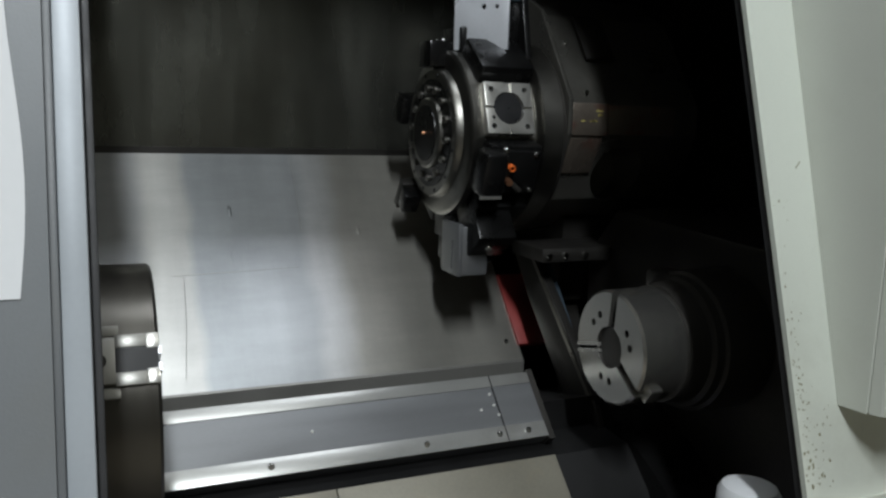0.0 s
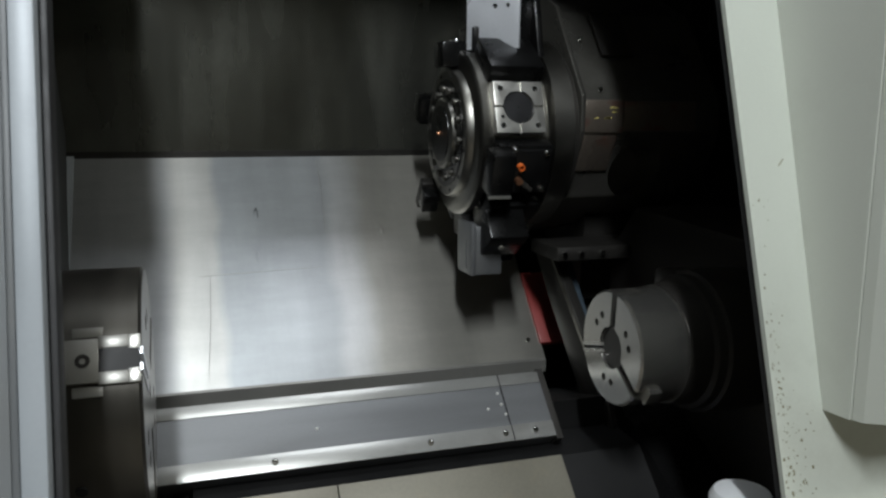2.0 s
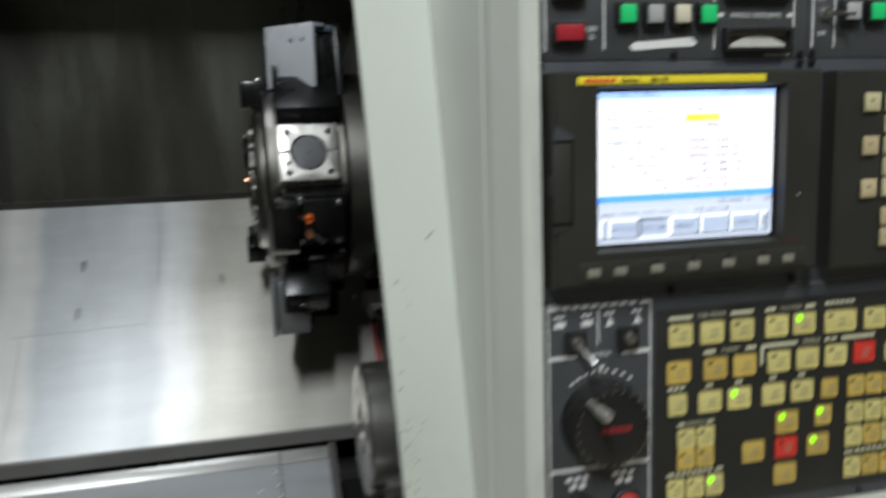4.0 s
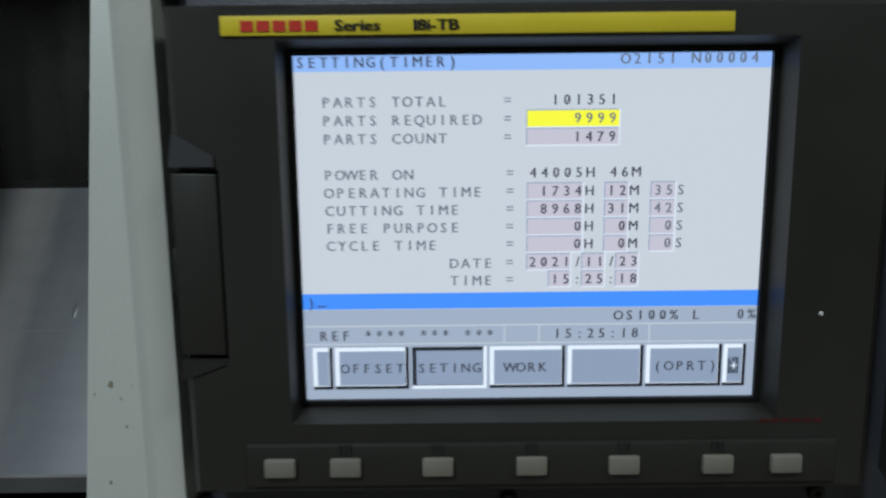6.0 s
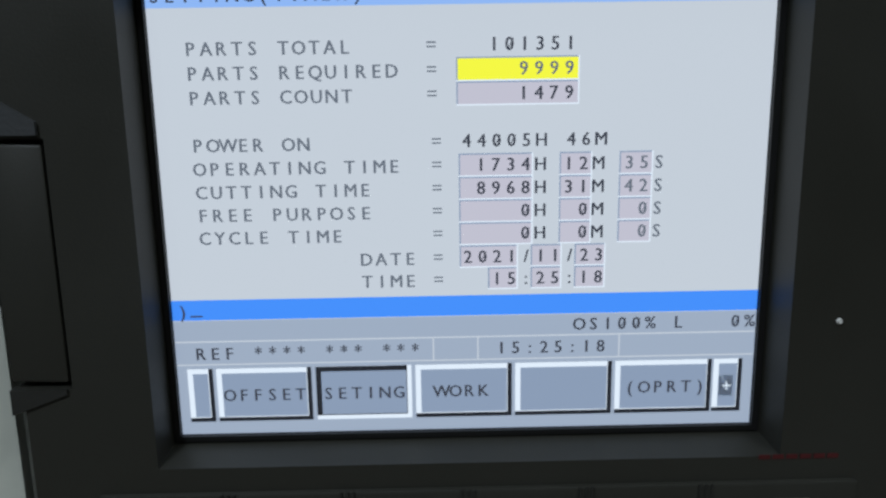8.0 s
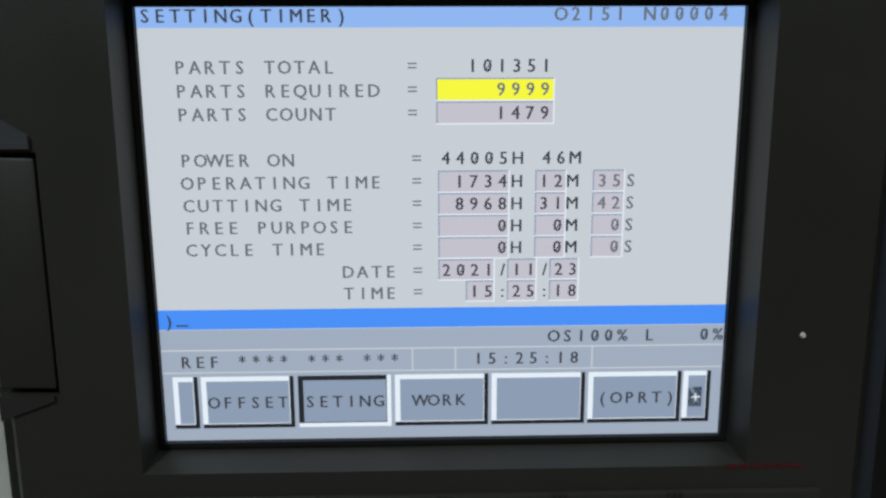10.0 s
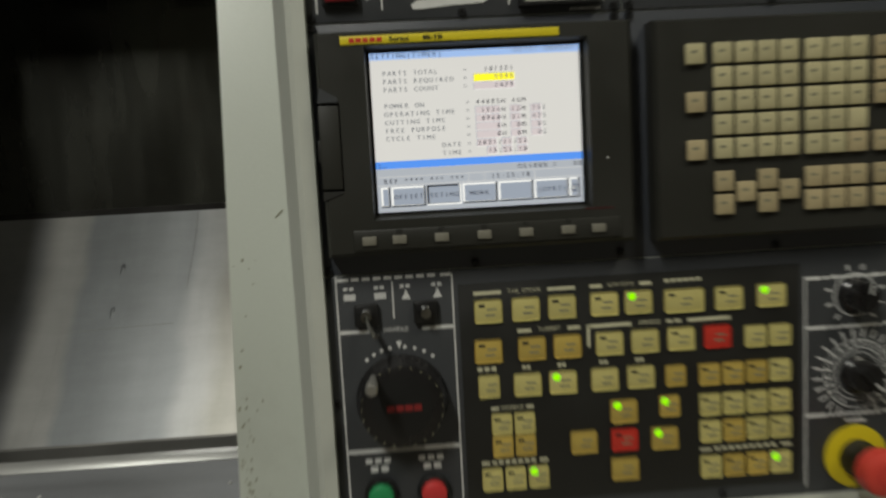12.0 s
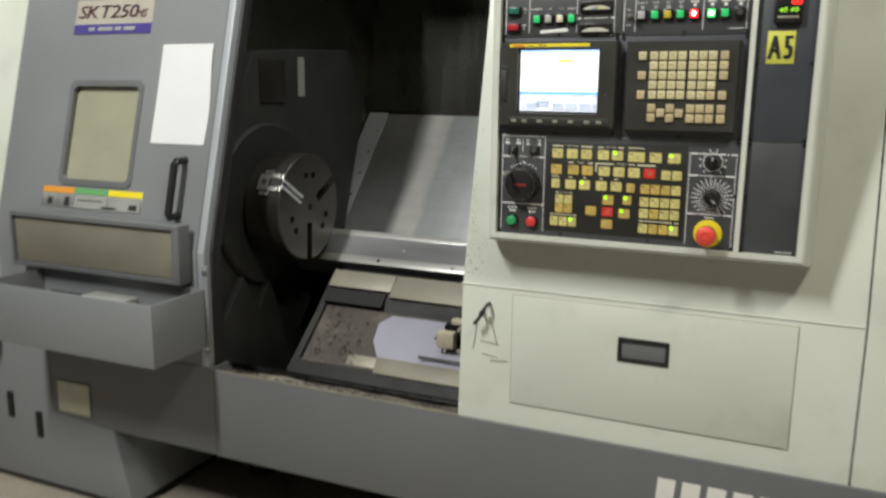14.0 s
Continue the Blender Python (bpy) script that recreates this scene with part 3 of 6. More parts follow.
gask = cut(leaned(prism([(-1.552, 1.057), (-1.537, 1.042), (-1.268, 1.042), (-1.253, 1.057), (-1.253, 1.348), (-1.268, 1.363), (-1.537, 1.363), (-1.552, 1.348)], 0.0585, 0.07, "y")),
           [leaned(prism([(-1.536, 1.072), (-1.524, 1.060), (-1.281, 1.060), (-1.269, 1.072), (-1.269, 1.333), (-1.281, 1.345), (-1.524, 1.345), (-1.536, 1.333)], 0.0, 0.2, "y"))])
part("window_gasket", gask, "plinth_paint", door, "dark grey window gasket")


def door_strip(x0, x1, y0, y1, material, label):
    p = [(y0, 0.54), (y0, 0.878), (y0 + 0.266 * 0.922, 1.80), (y1 + 0.266 * 0.922, 1.80), (y1, 0.878), (y1, 0.54)]
    part("edge_strip", prism(p, x0, x1, bev=0.0015), material, door, label)


door_strip(-0.979, -0.972, 0.0605, 0.10, "plinth_paint", "dark groove along the door's edge")
door_strip(-0.9715, OPL + 0.002, 0.058, 0.115, "trim_light", "pale metal edge strip")
door_strip(OPL + 0.0025, OPL + 0.010, 0.085, 0.125, "rubber", "black rubber lip")
hb = tube([(-1.06, slant_y(1.135) + 0.0, 1.135), (-1.06, slant_y(1.135) - 0.04, 1.135), (-1.06, slant_y(1.125) - 0.047, 1.127), (-1.06, slant_y(0.99) - 0.047, 0.985), (-1.06, slant_y(0.977) - 0.04, 0.977), (-1.06, slant_y(0.977), 0.977)], 0.011, 12)
part("handle", hb, "black_plastic", door, "black bow handle")
# pocket with paper
part("paper_pocket", slab(-1.205, -0.990, 1.168, 1.487, 0.002, 0.0025, 0.0008), "pocket_film", door, "clear plastic document pocket")
pb = bmesh.new()
N = 12
rows = []
for i in range(N + 1):
    z = 1.180 + 0.290 * i / N
    wob = 0.006 * math.sin(i / N * 5.0)
    rows.append([pb.verts.new((x, slant_y(z) - 0.0065 - 0.002 * math.sin(3 * i / N + x * 8), z)) for x in (-1.198, -1.13, -1.06, -1.002 + wob)])
for a, c in zip(rows, rows[1:]):
    for k in range(3):
        pb.faces.new((a[k], a[k + 1], c[k + 1], c[k]))
part("paper_sheet", pb, "paper", door, "white paper sheet with a curled edge", 60)
# nameplate
part("name_plate", slab(-1.573, -1.257, 1.513, 1.612, 0.002, 0.004), "name_cream", door, "cream and violet model plate")
part("name_band", slab(-1.573, -1.257, 1.506, 1.536, 0.002, 0.0055), "label_blue", door, "violet band")
part("model_lettering", leaned(letters("SKT250", -1.563, 1.555, 0.0595, 0.040, slant=0.25, bold=0.0016, width=1.35)), "name_letters", door, "dark slanted model lettering")
part("model_lettering", leaned(letters("MS", -1.325, 1.555, 0.0595, 0.024, slant=0.25, bold=0.001, width=1.1)), "name_letters", door)
for x0, x1 in ((-1.51, -1.485), (-1.47, -1.41), (-1.40, -1.375), (-1.365, -1.32)):
    part("print_bar", leaned(quad(x0, x1, 1.516, 1.527, 0.0582)), "label_grey", door)
# warning label strip under the window
part("label_strip", slab(-1.612, -1.202, 0.970, 1.034, 0.0015, 0.003), "label_white", door, "three-part warning label strip")
for x0, x1, m in ((-1.612, -1.478, "label_orange"), (-1.476, -1.340, "label_green"), (-1.338, -1.202, "yellow_strip")):
    part("label_head", slab(x0, x1, 1.016, 1.034, 0.0012, 0.0042), m, door)
for x0, x1 in ((-1.474, -1.342), (-1.334, -1.212)):
    part("label_field", slab(x0, x1, 0.974, 1.013, 0.0012, 0.0042), "label_grey", door)
for x0, x1, z0, z1 in ((-1.585, -1.565, 0.98, 1.0), (-1.515, -1.495, 0.978, 1.005), (-1.46, -1.36, 0.996, 0.999), (-1.36, -1.30, 0.977, 0.983), (-1.25, -1.22, 0.98, 0.995)):
    part("print_bar", slab(x0, x1, z0, z1, 0.001, 0.0050), "print_black", door)

# ---- tray and lidded box on the door's lower half ----
chest = thing("lidded_box", (-1.33, 0.03, 0.80), "shallow grey metal box with a framed front panel", "box")
part("shell", cut(box(-1.668, -0.995, 0.010, 0.060, 0.79, 0.962, 0.004), [box(-1.655, -1.018, -0.01, 0.022, 0.803, 0.948)]), "plinth_paint", chest)
part("panel", box(-1.652, -1.022, 0.019, 0.024, 0.806, 0.945, 0.002), "tan_cover", chest, "brownish grey stained inset panel")
tray = thing("open_tray", (-1.23, -0.05, 0.60), "open-topped grey sheet-metal tray with odds and ends", "tray")
tray_b = cut(box(-1.58, -0.941, -0.163, 0.050, 0.605, 0.780, 0.002), [box(-1.577, -0.944, -0.160, 0.047, 0.609, 0.9)])
part("shell", tray_b, "grey_paint", tray, "grey painted folded sheet")
part("flange", box(-0.947, -0.930, 0.046, 0.058, 0.59, 0.845, 0.002), "grey_paint", tray)
bolt = screw_mesh(0.007, 0.006)
for z in (0.605, 0.83):
    piece("bolt", bolt, (-0.937, 0.046, z), tray)
solid("parts_box", box(-1.34, -1.17, -0.06, 0.03, 0.610, 0.735, 0.004), "label_grey", "small dull grey box lying in the tray", "box")
solid("cloth_bundle", lathe([(-0.06, 0.01), (-0.05, 0.045), (-0.01, 0.055), (0.04, 0.05), (0.06, 0.012)], (-1.06, -0.05, 0.66), "x", 14), "tan_cover", "crumpled brownish rag lying in the tray", "rag")
solid("offcut", box(-1.52, -1.40, -0.10, 0.03, 0.610, 0.72, 0.004), "rubber", "black block lying in the tray", "block")

# ---- operator panel ----
PF = 0.012                     # face of the printed plates
panel = thing("operator_panel", (0.26, 0.06, 1.0), "off-white cased operator panel with dark plates, keys and dials", "control panel")


def casing_ring(x0, x1, z0, z1, y):
    return [(x0, y, z0), (x1, y, z0), (x1, y, z1), (x0, y, z1)]


cb = bmesh.new()
ZT = 1.66
r0 = [cb.verts.new(p) for p in casing_ring(-0.061, 0.596, 1.012, ZT - 0.02, 0.0)]
r1 = [cb.verts.new(p) for p in casing_ring(-0.066, 0.601, 1.007, ZT - 0.012, 0.003)]
r2 = [cb.verts.new(p) for p in casing_ring(-0.080, 0.614, 0.998, ZT, 0.040)]
r3 = [cb.verts.new(p) for p in casing_ring(-0.082, 0.616, 0.997, ZT, 0.0545)]
g0 = [cb.verts.new(p) for p in casing_ring(-0.0805, 0.6145, 0.9985, ZT - 0.0015, 0.0550)]
g1 = [cb.verts.new(p) for p in casing_ring(-0.0805, 0.6145, 0.9985, ZT - 0.0015, 0.0565)]
r4 = [cb.verts.new(p) for p in casing_ring(-0.083, 0.617, 0.996, ZT, 0.0570)]
r5 = [cb.verts.new(p) for p in casing_ring(-0.086, 0.618, 0.995, ZT, 0.09)]
for v in r5:
    v.co.y = slant_y(v.co.z) - 0.0005
cb.faces.new(r0)
for a, c in ((r0, r1), (r1, r2), (r2, r3), (r3, g0), (g0, g1), (g1, r4), (r4, r5)):
    for i in range(4):
        cb.faces.new((a[i], a[(i + 1) % 4], c[(i + 1) % 4], c[i]))
cb.faces.new(list(reversed(r5)))
casing = cut(cb, [box(-0.050, 0.4665, -0.1, PF + 0.002, 1.022, 1.562), box(0.4765, 0.585, -0.1, PF + 0.002, 1.022, 1.562)])
part("casing", casing, "casing_paint", panel, "off-white powder-coated casing with sloped edges", 12)
part("upper_plate", box(-0.0495, 0.2115, PF, PF + 0.006, 1.4565, 1.5615, 0.0008), "plate_grey", panel, "dark grey printed plate")
part("upper_plate", box(0.2125, 0.466, PF, PF + 0.006, 1.4565, 1.5615, 0.0008), "plate_grey", panel)
part("middle_plate", box(-0.0495, 0.466, PF + 0.001, PF + 0.006, 1.2475, 1.4555, 0.0008), "plate_blue", panel, "dark blue-grey plate behind the screen")
part("lower_plate", box(-0.0495, 0.466, PF, PF + 0.006, 1.0225, 1.2465, 0.0008), "plate_grey", panel)
part("side_plate", box(0.477, 0.5845, PF, PF + 0.006, 1.2475, 1.5615, 0.0008), "plate_blue", panel, "dark blue-grey blank side plate")
part("side_plate", box(0.477, 0.5845, PF, PF + 0.006, 1.0225, 1.2465, 0.0008), "plate_grey", panel)
membrane = part("membrane_plate", box(0.0625, 0.363, PF - 0.0012, PF, 1.036, 1.234, 0.0003), "membrane", panel, "black membrane key plate")

PR = PF - 0.0004               # printing lies just proud of the plates


def rule(x0, x1, z0, z1, y=PR, m="print_white"):
    part("print_line", quad(x0, x1, z0, z1, y, 0.0003), m, panel)


def word(text, x, z, h, y=PR, m="print_white", centre=True, w=1.0):
    b = letters(text, 0, z, y, h, width=w)
    xs = [v.co.x for v in b.verts]
    bmesh.ops.translate(b, vec=(x - (min(xs) + max(xs)) / 2 if centre else x, 0, 0), verts=b.verts)
    part("lettering", b, m, panel, smooth=None)


def bars(x0, x1, z, h, n, y=PR, m="print_white"):
    """Writing too small to read, as short bars."""
    step = (x1 - x0) / n
    for i in range(n):
        part("print_bar", quad(x0 + i * step, x0 + (i + 0.72) * step, z, z + h, y, 0.0003), m, panel)


# upper left plate: power keys, handle keys, meters
rule(-0.0415, -0.0400, 1.464, 1.545)
for x in (0.0118, 0.1168, 0.1965):
    rule(x, x + 0.0013, 1.465, 1.545)
for x0, x1 in ((-0.042, -0.020), (0.002, 0.020), (0.175, 0.197)):
    rule(x0, x1, 1.5465, 1.5495)
bars(-0.016, 0.0, 1.547, 0.003, 3)
bars(0.024, 0.170, 1.547, 0.003, 14)


def cap_mesh(w, h, d, material, proud=0.008):
    return mesh_of(box(-w / 2, w / 2, -proud, 0, -h / 2, h / 2, min(w, h) * 0.1), material, 40)


def square_button(x, z, w, h, lens, label, proud=0.010):
    """A pushbutton: black collar, coloured lens."""
    b = part("pushbutton", box(x - w / 2 - 0.003, x + w / 2 + 0.003, PF - 0.007, PF, z - h / 2 - 0.003, z + h / 2 + 0.003, 0.0015), "black_plastic", panel, label)
    part("lens", box(x - w / 2, x + w / 2, PF - 0.007 - proud * 0.35, PF - 0.0065, z - h / 2, z + h / 2, 0.0012), lens, b)
    return b


square_button(-0.0215, 1.5125, 0.024, 0.013, "btn_teal", "dark green rectangular pushbutton")
square_button(-0.0215, 1.4785, 0.024, 0.013, "btn_darkred", "dark red rectangular pushbutton")
for t, z in (("ON", 1.514), ("I", 1.5075), ("OFF", 1.480), ("O", 1.4735)):
    word(t, 0.001, z, 0.0045)
for x, m, lab in ((0.031, "lit_green_key", "green square pushbutton"), (0.0565, "btn_grey", "grey square pushbutton"), (0.082, "btn_ivory", "ivory square pushbutton"), (0.107, "lit_green_key", "green square pushbutton")):
    square_button(x, 1.494, 0.014, 0.015, m, lab)
for t, x in (("HANDLE", 0.028), ("- A", 0.0565), ("+ A", 0.082), ("SELECT", 0.107)):
    word(t, x, 1.513, 0.0045)
# white tape patch
tape = prism([(0.036, 1.468), (0.041, 1.4715), (0.060, 1.4725), (0.083, 1.4745), (0.095, 1.4755), (0.1005, 1.4700), (0.096, 1.4675), (0.070, 1.4665), (0.045, 1.4645), (0.038, 1.4645)], PR - 0.0004, PR, "y")
part("tape", tape, "print_white", panel, "torn strip of white tape")
for z in (1.5175, 1.4725):
    mb = part("meter", cut(box(0.1245, 0.1925, PF - 0.008, PF, z - 0.0105, z + 0.0105, 0.001), [box(0.1285, 0.1885, -0.1, PF - 0.003, z - 0.0068, z + 0.0068)]), "black_plastic", panel, "black-framed analogue meter")
    part("meter_scale", prism([(0.130, z - 0.004), (0.145, z + 0.002), (0.159, z + 0.0035), (0.173, z + 0.002), (0.187, z - 0.004), (0.187, z - 0.0062), (0.130, z - 0.0062)][::-1], PF - 0.0034, PF - 0.003, "y"), "meter_face", mb)
    part("meter_arc", prism([(0.128, z + 0.003), (0.188, z + 0.003), (0.188, z + 0.0068), (0.128, z + 0.0068)][::-1], PF - 0.0033, PF - 0.003, "y"), "tan_cover", mb)
for i, m in enumerate(("btn_teal", "yellow_strip")):
    part("meter_band", quad(0.150 + 0.014 * i, 0.163 + 0.012 * i, 1.5125, 1.5145, PF - 0.0038, 0.0003), m, panel)
word("SPINDLE SPEED(RPM)", 0.1585, 1.4922, 0.0040, w=0.95)
for x0, x1 in ((0.1195, 0.126), (0.1905, 0.1955)):
    rule(x0, x1, 1.4925, 1.4958)
bars(0.168, 0.194, 1.4585, 0.002, 9)
# upper right plate
for x in (0.2165, 0.2395, 0.3735, 0.4555):
    rule(x, x + 0.0013, 1.466, 1.545)
word("LIGHT", 0.2285, 1.5305, 0.0045)
word("ON", 0.2255, 1.507, 0.004)
word("OFF", 0.2265, 1.476, 0.004)
tg = part("toggle_switch", lathe([(-0.006, 0.004), (-0.003, 0.006), (0, 0.0062)], (0.229, PF, 1.4955), "y", 14), "chrome", panel, "chrome bat-handle toggle switch")
part("lever", tube([(0.229, PF - 0.004, 1.4955), (0.235, PF - 0.014, 1.4940), (0.243, PF - 0.023, 1.4925)], 0.0022, 8), "chrome", tg)
for x, m, lab in ((0.2535, "btn_grey", "grey square pushbutton"), (0.280, "lit_green_key", "green square pushbutton"), (0.3055, "btn_yellow", "dull yellow square pushbutton"), (0.3305, "lit_green_key", "green square pushbutton"), (0.357, "lit_red", "red pushbutton, lit"), (0.390, "lit_green", "green pushbutton, lit"), (0.4155, "lit_green_key", "green square pushbutton")):
    lamp_key = square_button(x, 1.497, 0.014, 0.015, m, lab)
    if m in ("lit_red", "lit_green"):
        part("bulb", lathe([(-0.0118, 0.0026), (-0.0112, 0.0044), (-0.0100, 0.0050)], (x, PF, 1.497), "y", 20), "bulb_" + m[4:], lamp_key, "bright bulb behind the lens")
kb = part("key_switch", box(0.4325, 0.4545, PF - 0.008, PF, 1.486, 1.509, 0.003), "black_plastic", panel, "black key switch with a chrome lock")
part("lock", cut(lathe([(-0.013, 0.0055), (-0.008, 0.0065), (0, 0.0065)], (0.4435, PF, 1.4975), "y", 18), [box(0.4425, 0.4445, -0.1, PF - 0.010, 1.493, 1.502)]), "chrome", kb)
for t, x in (("SELECT", 0.2535), ("FOR", 0.280), ("JOG", 0.3055), ("REV", 0.3305)):
    word(t, x, 1.5195, 0.0042)
word("SPINDLE", 0.290, 1.532, 0.0045)
rule(0.245, 0.268, 1.533, 1.5355)
rule(0.315, 0.370, 1.533, 1.5355)
for x in (0.357, 0.390, 0.4155, 0.4435):
    bars(x - 0.008, x + 0.008, 1.5195, 0.004, 4)
    bars(x - 0.008, x + 0.008, 1.5265, 0.004, 3)
    part("print_mark", lathe([(-0.0003, 0.0035), (0, 0.0035)], (x, PF, 1.5145), "y", 12), "print_white", panel)
for x in (0.2535, 0.280, 0.3055, 0.3305):
    ring = cut(lathe([(-0.0003, 0.0034), (0, 0.0034)], (x, PF, 1.5125), "y", 16), [lathe([(-0.01, 0.0024), (0.01, 0.0024)], (x, PF, 1.5125), "y", 16)])
    part("print_mark", ring, "print_white", panel)
bars(0.425, 0.452, 1.467, 0.002, 9)
# side plate: counter and number plate
ct = part("counter", box(0.505, 0.557, PF - 0.012, PF, 1.476, 1.531, 0.002), "black_plastic", panel, "black digital counter with red and green digits")
part("display", box(0.510, 0.552, PF - 0.0132, PF - 0.0118, 1.482, 1.527, 0.0005), "dial_black", ct)
for i, x in enumerate((0.534, 0.543)):
    part("digit", letters("0", x, 1.508, PF - 0.0136, 0.014, slant=0.15, bold=0.0005), "digit_red", ct, smooth=None)
for i, x in enumerate((0.513, 0.521, 0.532, 0.541)):
    part("digit", letters("4" if i % 2 == 0 else "0", x, 1.494, PF - 0.0136, 0.010, slant=0.15, bold=0.0003), "digit_green", ct, smooth=None)
part("counter_keys", box(0.512, 0.550, PF - 0.0136, PF - 0.012, 1.483, 1.488, 0.0005), "tan_cover", ct)
ap = part("number_plate", box(0.4975, 0.5475, PF - 0.0012, PF, 1.399, 1.461, 0.0004), "a_plate", panel, "yellow plate with black characters")
for ch, x in (("A", 0.4985), ("5", 0.5275)):
    part("lettering", letters(ch, x, 1.408, PF - 0.0016, 0.045, width=0.50, bold=0.0024), "print_black", ap, smooth=None)
bars(0.545, 0.578, 1.027, 0.002, 8)
# plate screws
sm = screw_mesh(0.0036, 0.0022, "black_plastic")
for x, z in ((-0.046, 1.4605), (0.078, 1.4605), (0.205, 1.4605), (0.2175, 1.4605), (0.34, 1.4605), (0.4605, 1.4615), (-0.046, 1.4525), (0.205, 1.4525), (0.2175, 1.4525), (0.4605, 1.4530),
             (-0.046, 1.2510), (0.0785, 1.2510), (0.205, 1.2530), (0.3425, 1.2510), (0.4605, 1.2510), (0.4605, 1.2425), (-0.046, 1.136), (0.4605, 1.136), (-0.046, 1.0265), (0.100, 1.0285), (0.292, 1.0285), (0.4605, 1.0265),
             (0.4815, 1.251), (0.4815, 1.2425), (0.4815, 1.136), (0.4815, 1.0265), (0.5805, 1.0265), (0.5805, 1.251), (0.5805, 1.2425), (0.4815, 1.40), (0.5805, 1.40)):
    piece("plate_screw", sm, (x, PF, z), panel)

# lower left block: toggles, handwheel, start and stop
for x in (-0.0415, 0.0572):
    rule(x, x + 0.0013, 1.034, 1.247 if x < 0 else 1.244)
for z in (1.1965, 1.0905):
    rule(-0.040, -0.014 if z > 1.1 else 0.057, z, z + 0.0032)
rule(0.030, 0.057, 1.1965, 1.1997)
word("HANDLE", 0.008, 1.1968, 0.0038)
rule(0.0060, 0.0073, 1.208, 1.240)
rule(-0.040, -0.030, 1.242, 1.2448)
rule(0.048, 0.057, 1.242, 1.2448)
bars(-0.028, 0.046, 1.242, 0.003, 8)
for x in (-0.030, -0.004, 0.018, 0.045):
    bars(x - 0.005, x + 0.005, 1.234, 0.003, 2)
for x in (0.018, 0.045):
    part("print_mark", prism([(x - 0.004, 1.224), (x + 0.004, 1.224), (x + 0.0015, 1.229), (x, 1.233), (x - 0.0015, 1.229)][::-1], PR, PF, "y"), "print_white", panel)
for x in (-0.030, -0.004):
    part("print_mark", box(x - 0.005, x + 0.005, PR, PF, 1.2255, 1.231, 0.0), "print_white", panel)
for x, lever in ((-0.0165, True), (0.034, False)):
    tb = part("toggle_switch", box(x - 0.0105, x + 0.0105, PF - 0.006, PF, 1.2025, 1.2225, 0.002), "black_plastic", panel, "small switch on a black block")
    part("collar", lathe([(-0.012, 0.0045), (-0.006, 0.006)], (x, PF, 1.2125), "y", 14), "chrome", tb)
    if lever:
        part("lever", tube([(x, PF - 0.010, 1.2125), (x + 0.003, PF - 0.020, 1.206), (x + 0.008, PF - 0.029, 1.199)], 0.0025, 8), "chrome", tb)
wheel = part("handwheel", lathe([(-0.026, 0.030), (-0.024, 0.0355), (-0.006, 0.0385), (-0.004, 0.0395), (0, 0.0395)], (0.0095, PF, 1.137), "y", 48), "dial_black", panel, "black round pulse handwheel")
part("wheel_face", lathe([(-0.0272, 0.016), (-0.0255, 0.0295)], (0.0095, PF, 1.137), "y", 40), "black_plastic", wheel)
part("crank_knob", lathe([(-0.064, 0.0040), (-0.062, 0.0052), (-0.044, 0.0046), (-0.043, 0.003), (-0.026, 0.003)], (-0.0135, PF, 1.164), "y", 16), "bright_steel", wheel, "small chrome spinner handle")
for i in range(4):
    part("maker_mark", quad(-0.0035 + i * 0.0075, 0.0030 + i * 0.0075, 1.1345, 1.1395, PF - 0.0278, 0.0003), "dull_red", wheel, "red mark")
for i in range(24):
    a = TAU * i / 24
    part("scale_mark", box(0.0095 + 0.034 * math.cos(a) - 0.0006, 0.0095 + 0.034 * math.cos(a) + 0.0006, PF - 0.0266, PF - 0.0256, 1.137 + 0.034 * math.sin(a) - 0.0006, 1.137 + 0.034 * math.sin(a) + 0.0006), "print_grey", wheel)
for k, (a0, a1) in enumerate(((100, 128), (52, 84))):
    for i in range(4):
        a = radians(a0 + (a1 - a0) * i / 3)
        part("print_line", lathe([(-0.0003, 0.0017), (0, 0.0017)], (0.0095 + 0.046 * math.cos(a), PF, 1.137 + 0.046 * math.sin(a)), "y", 8), "print_white", panel)
part("print_mark", prism([(0.007, 1.188), (0.012, 1.188), (0.0095, 1.181)], PR, PF, "y"), "print_white", panel)
for x, m, lab in ((-0.0135, "btn_green", "round green start button"), (0.0325, "btn_red", "round red stop button")):
    rb = part("round_button", lathe([(-0.006, 0.0135), (-0.004, 0.0150), (0, 0.0150)], (x, PF, 1.053), "y", 28), "black_plastic", panel, lab)
    part("cap", lathe([(-0.0135, 0.0085), (-0.0120, 0.0108), (-0.005, 0.0115)], (x, PF, 1.053), "y", 28), m, rb)
    bars(x - 0.012, x + 0.012, 1.081, 0.004, 3)
    bars(x - 0.008, x + 0.010, 1.073, 0.005, 2)

# right block: dials and emergency stop
for x in (0.3675, 0.4585):
    rule(x, x + 0.0013, 1.030, 1.2215)
for z in (1.1735, 1.0935):
    rule(0.369, 0.388, z, z + 0.0032)
    rule(0.440, 0.458, z, z + 0.0032)
    bars(0.390, 0.438, z, 0.003, 8)
rule(0.369, 0.383, 1.218, 1.2212)
rule(0.448, 0.458, 1.218, 1.2212)
bars(0.385, 0.446, 1.218, 0.003, 9)


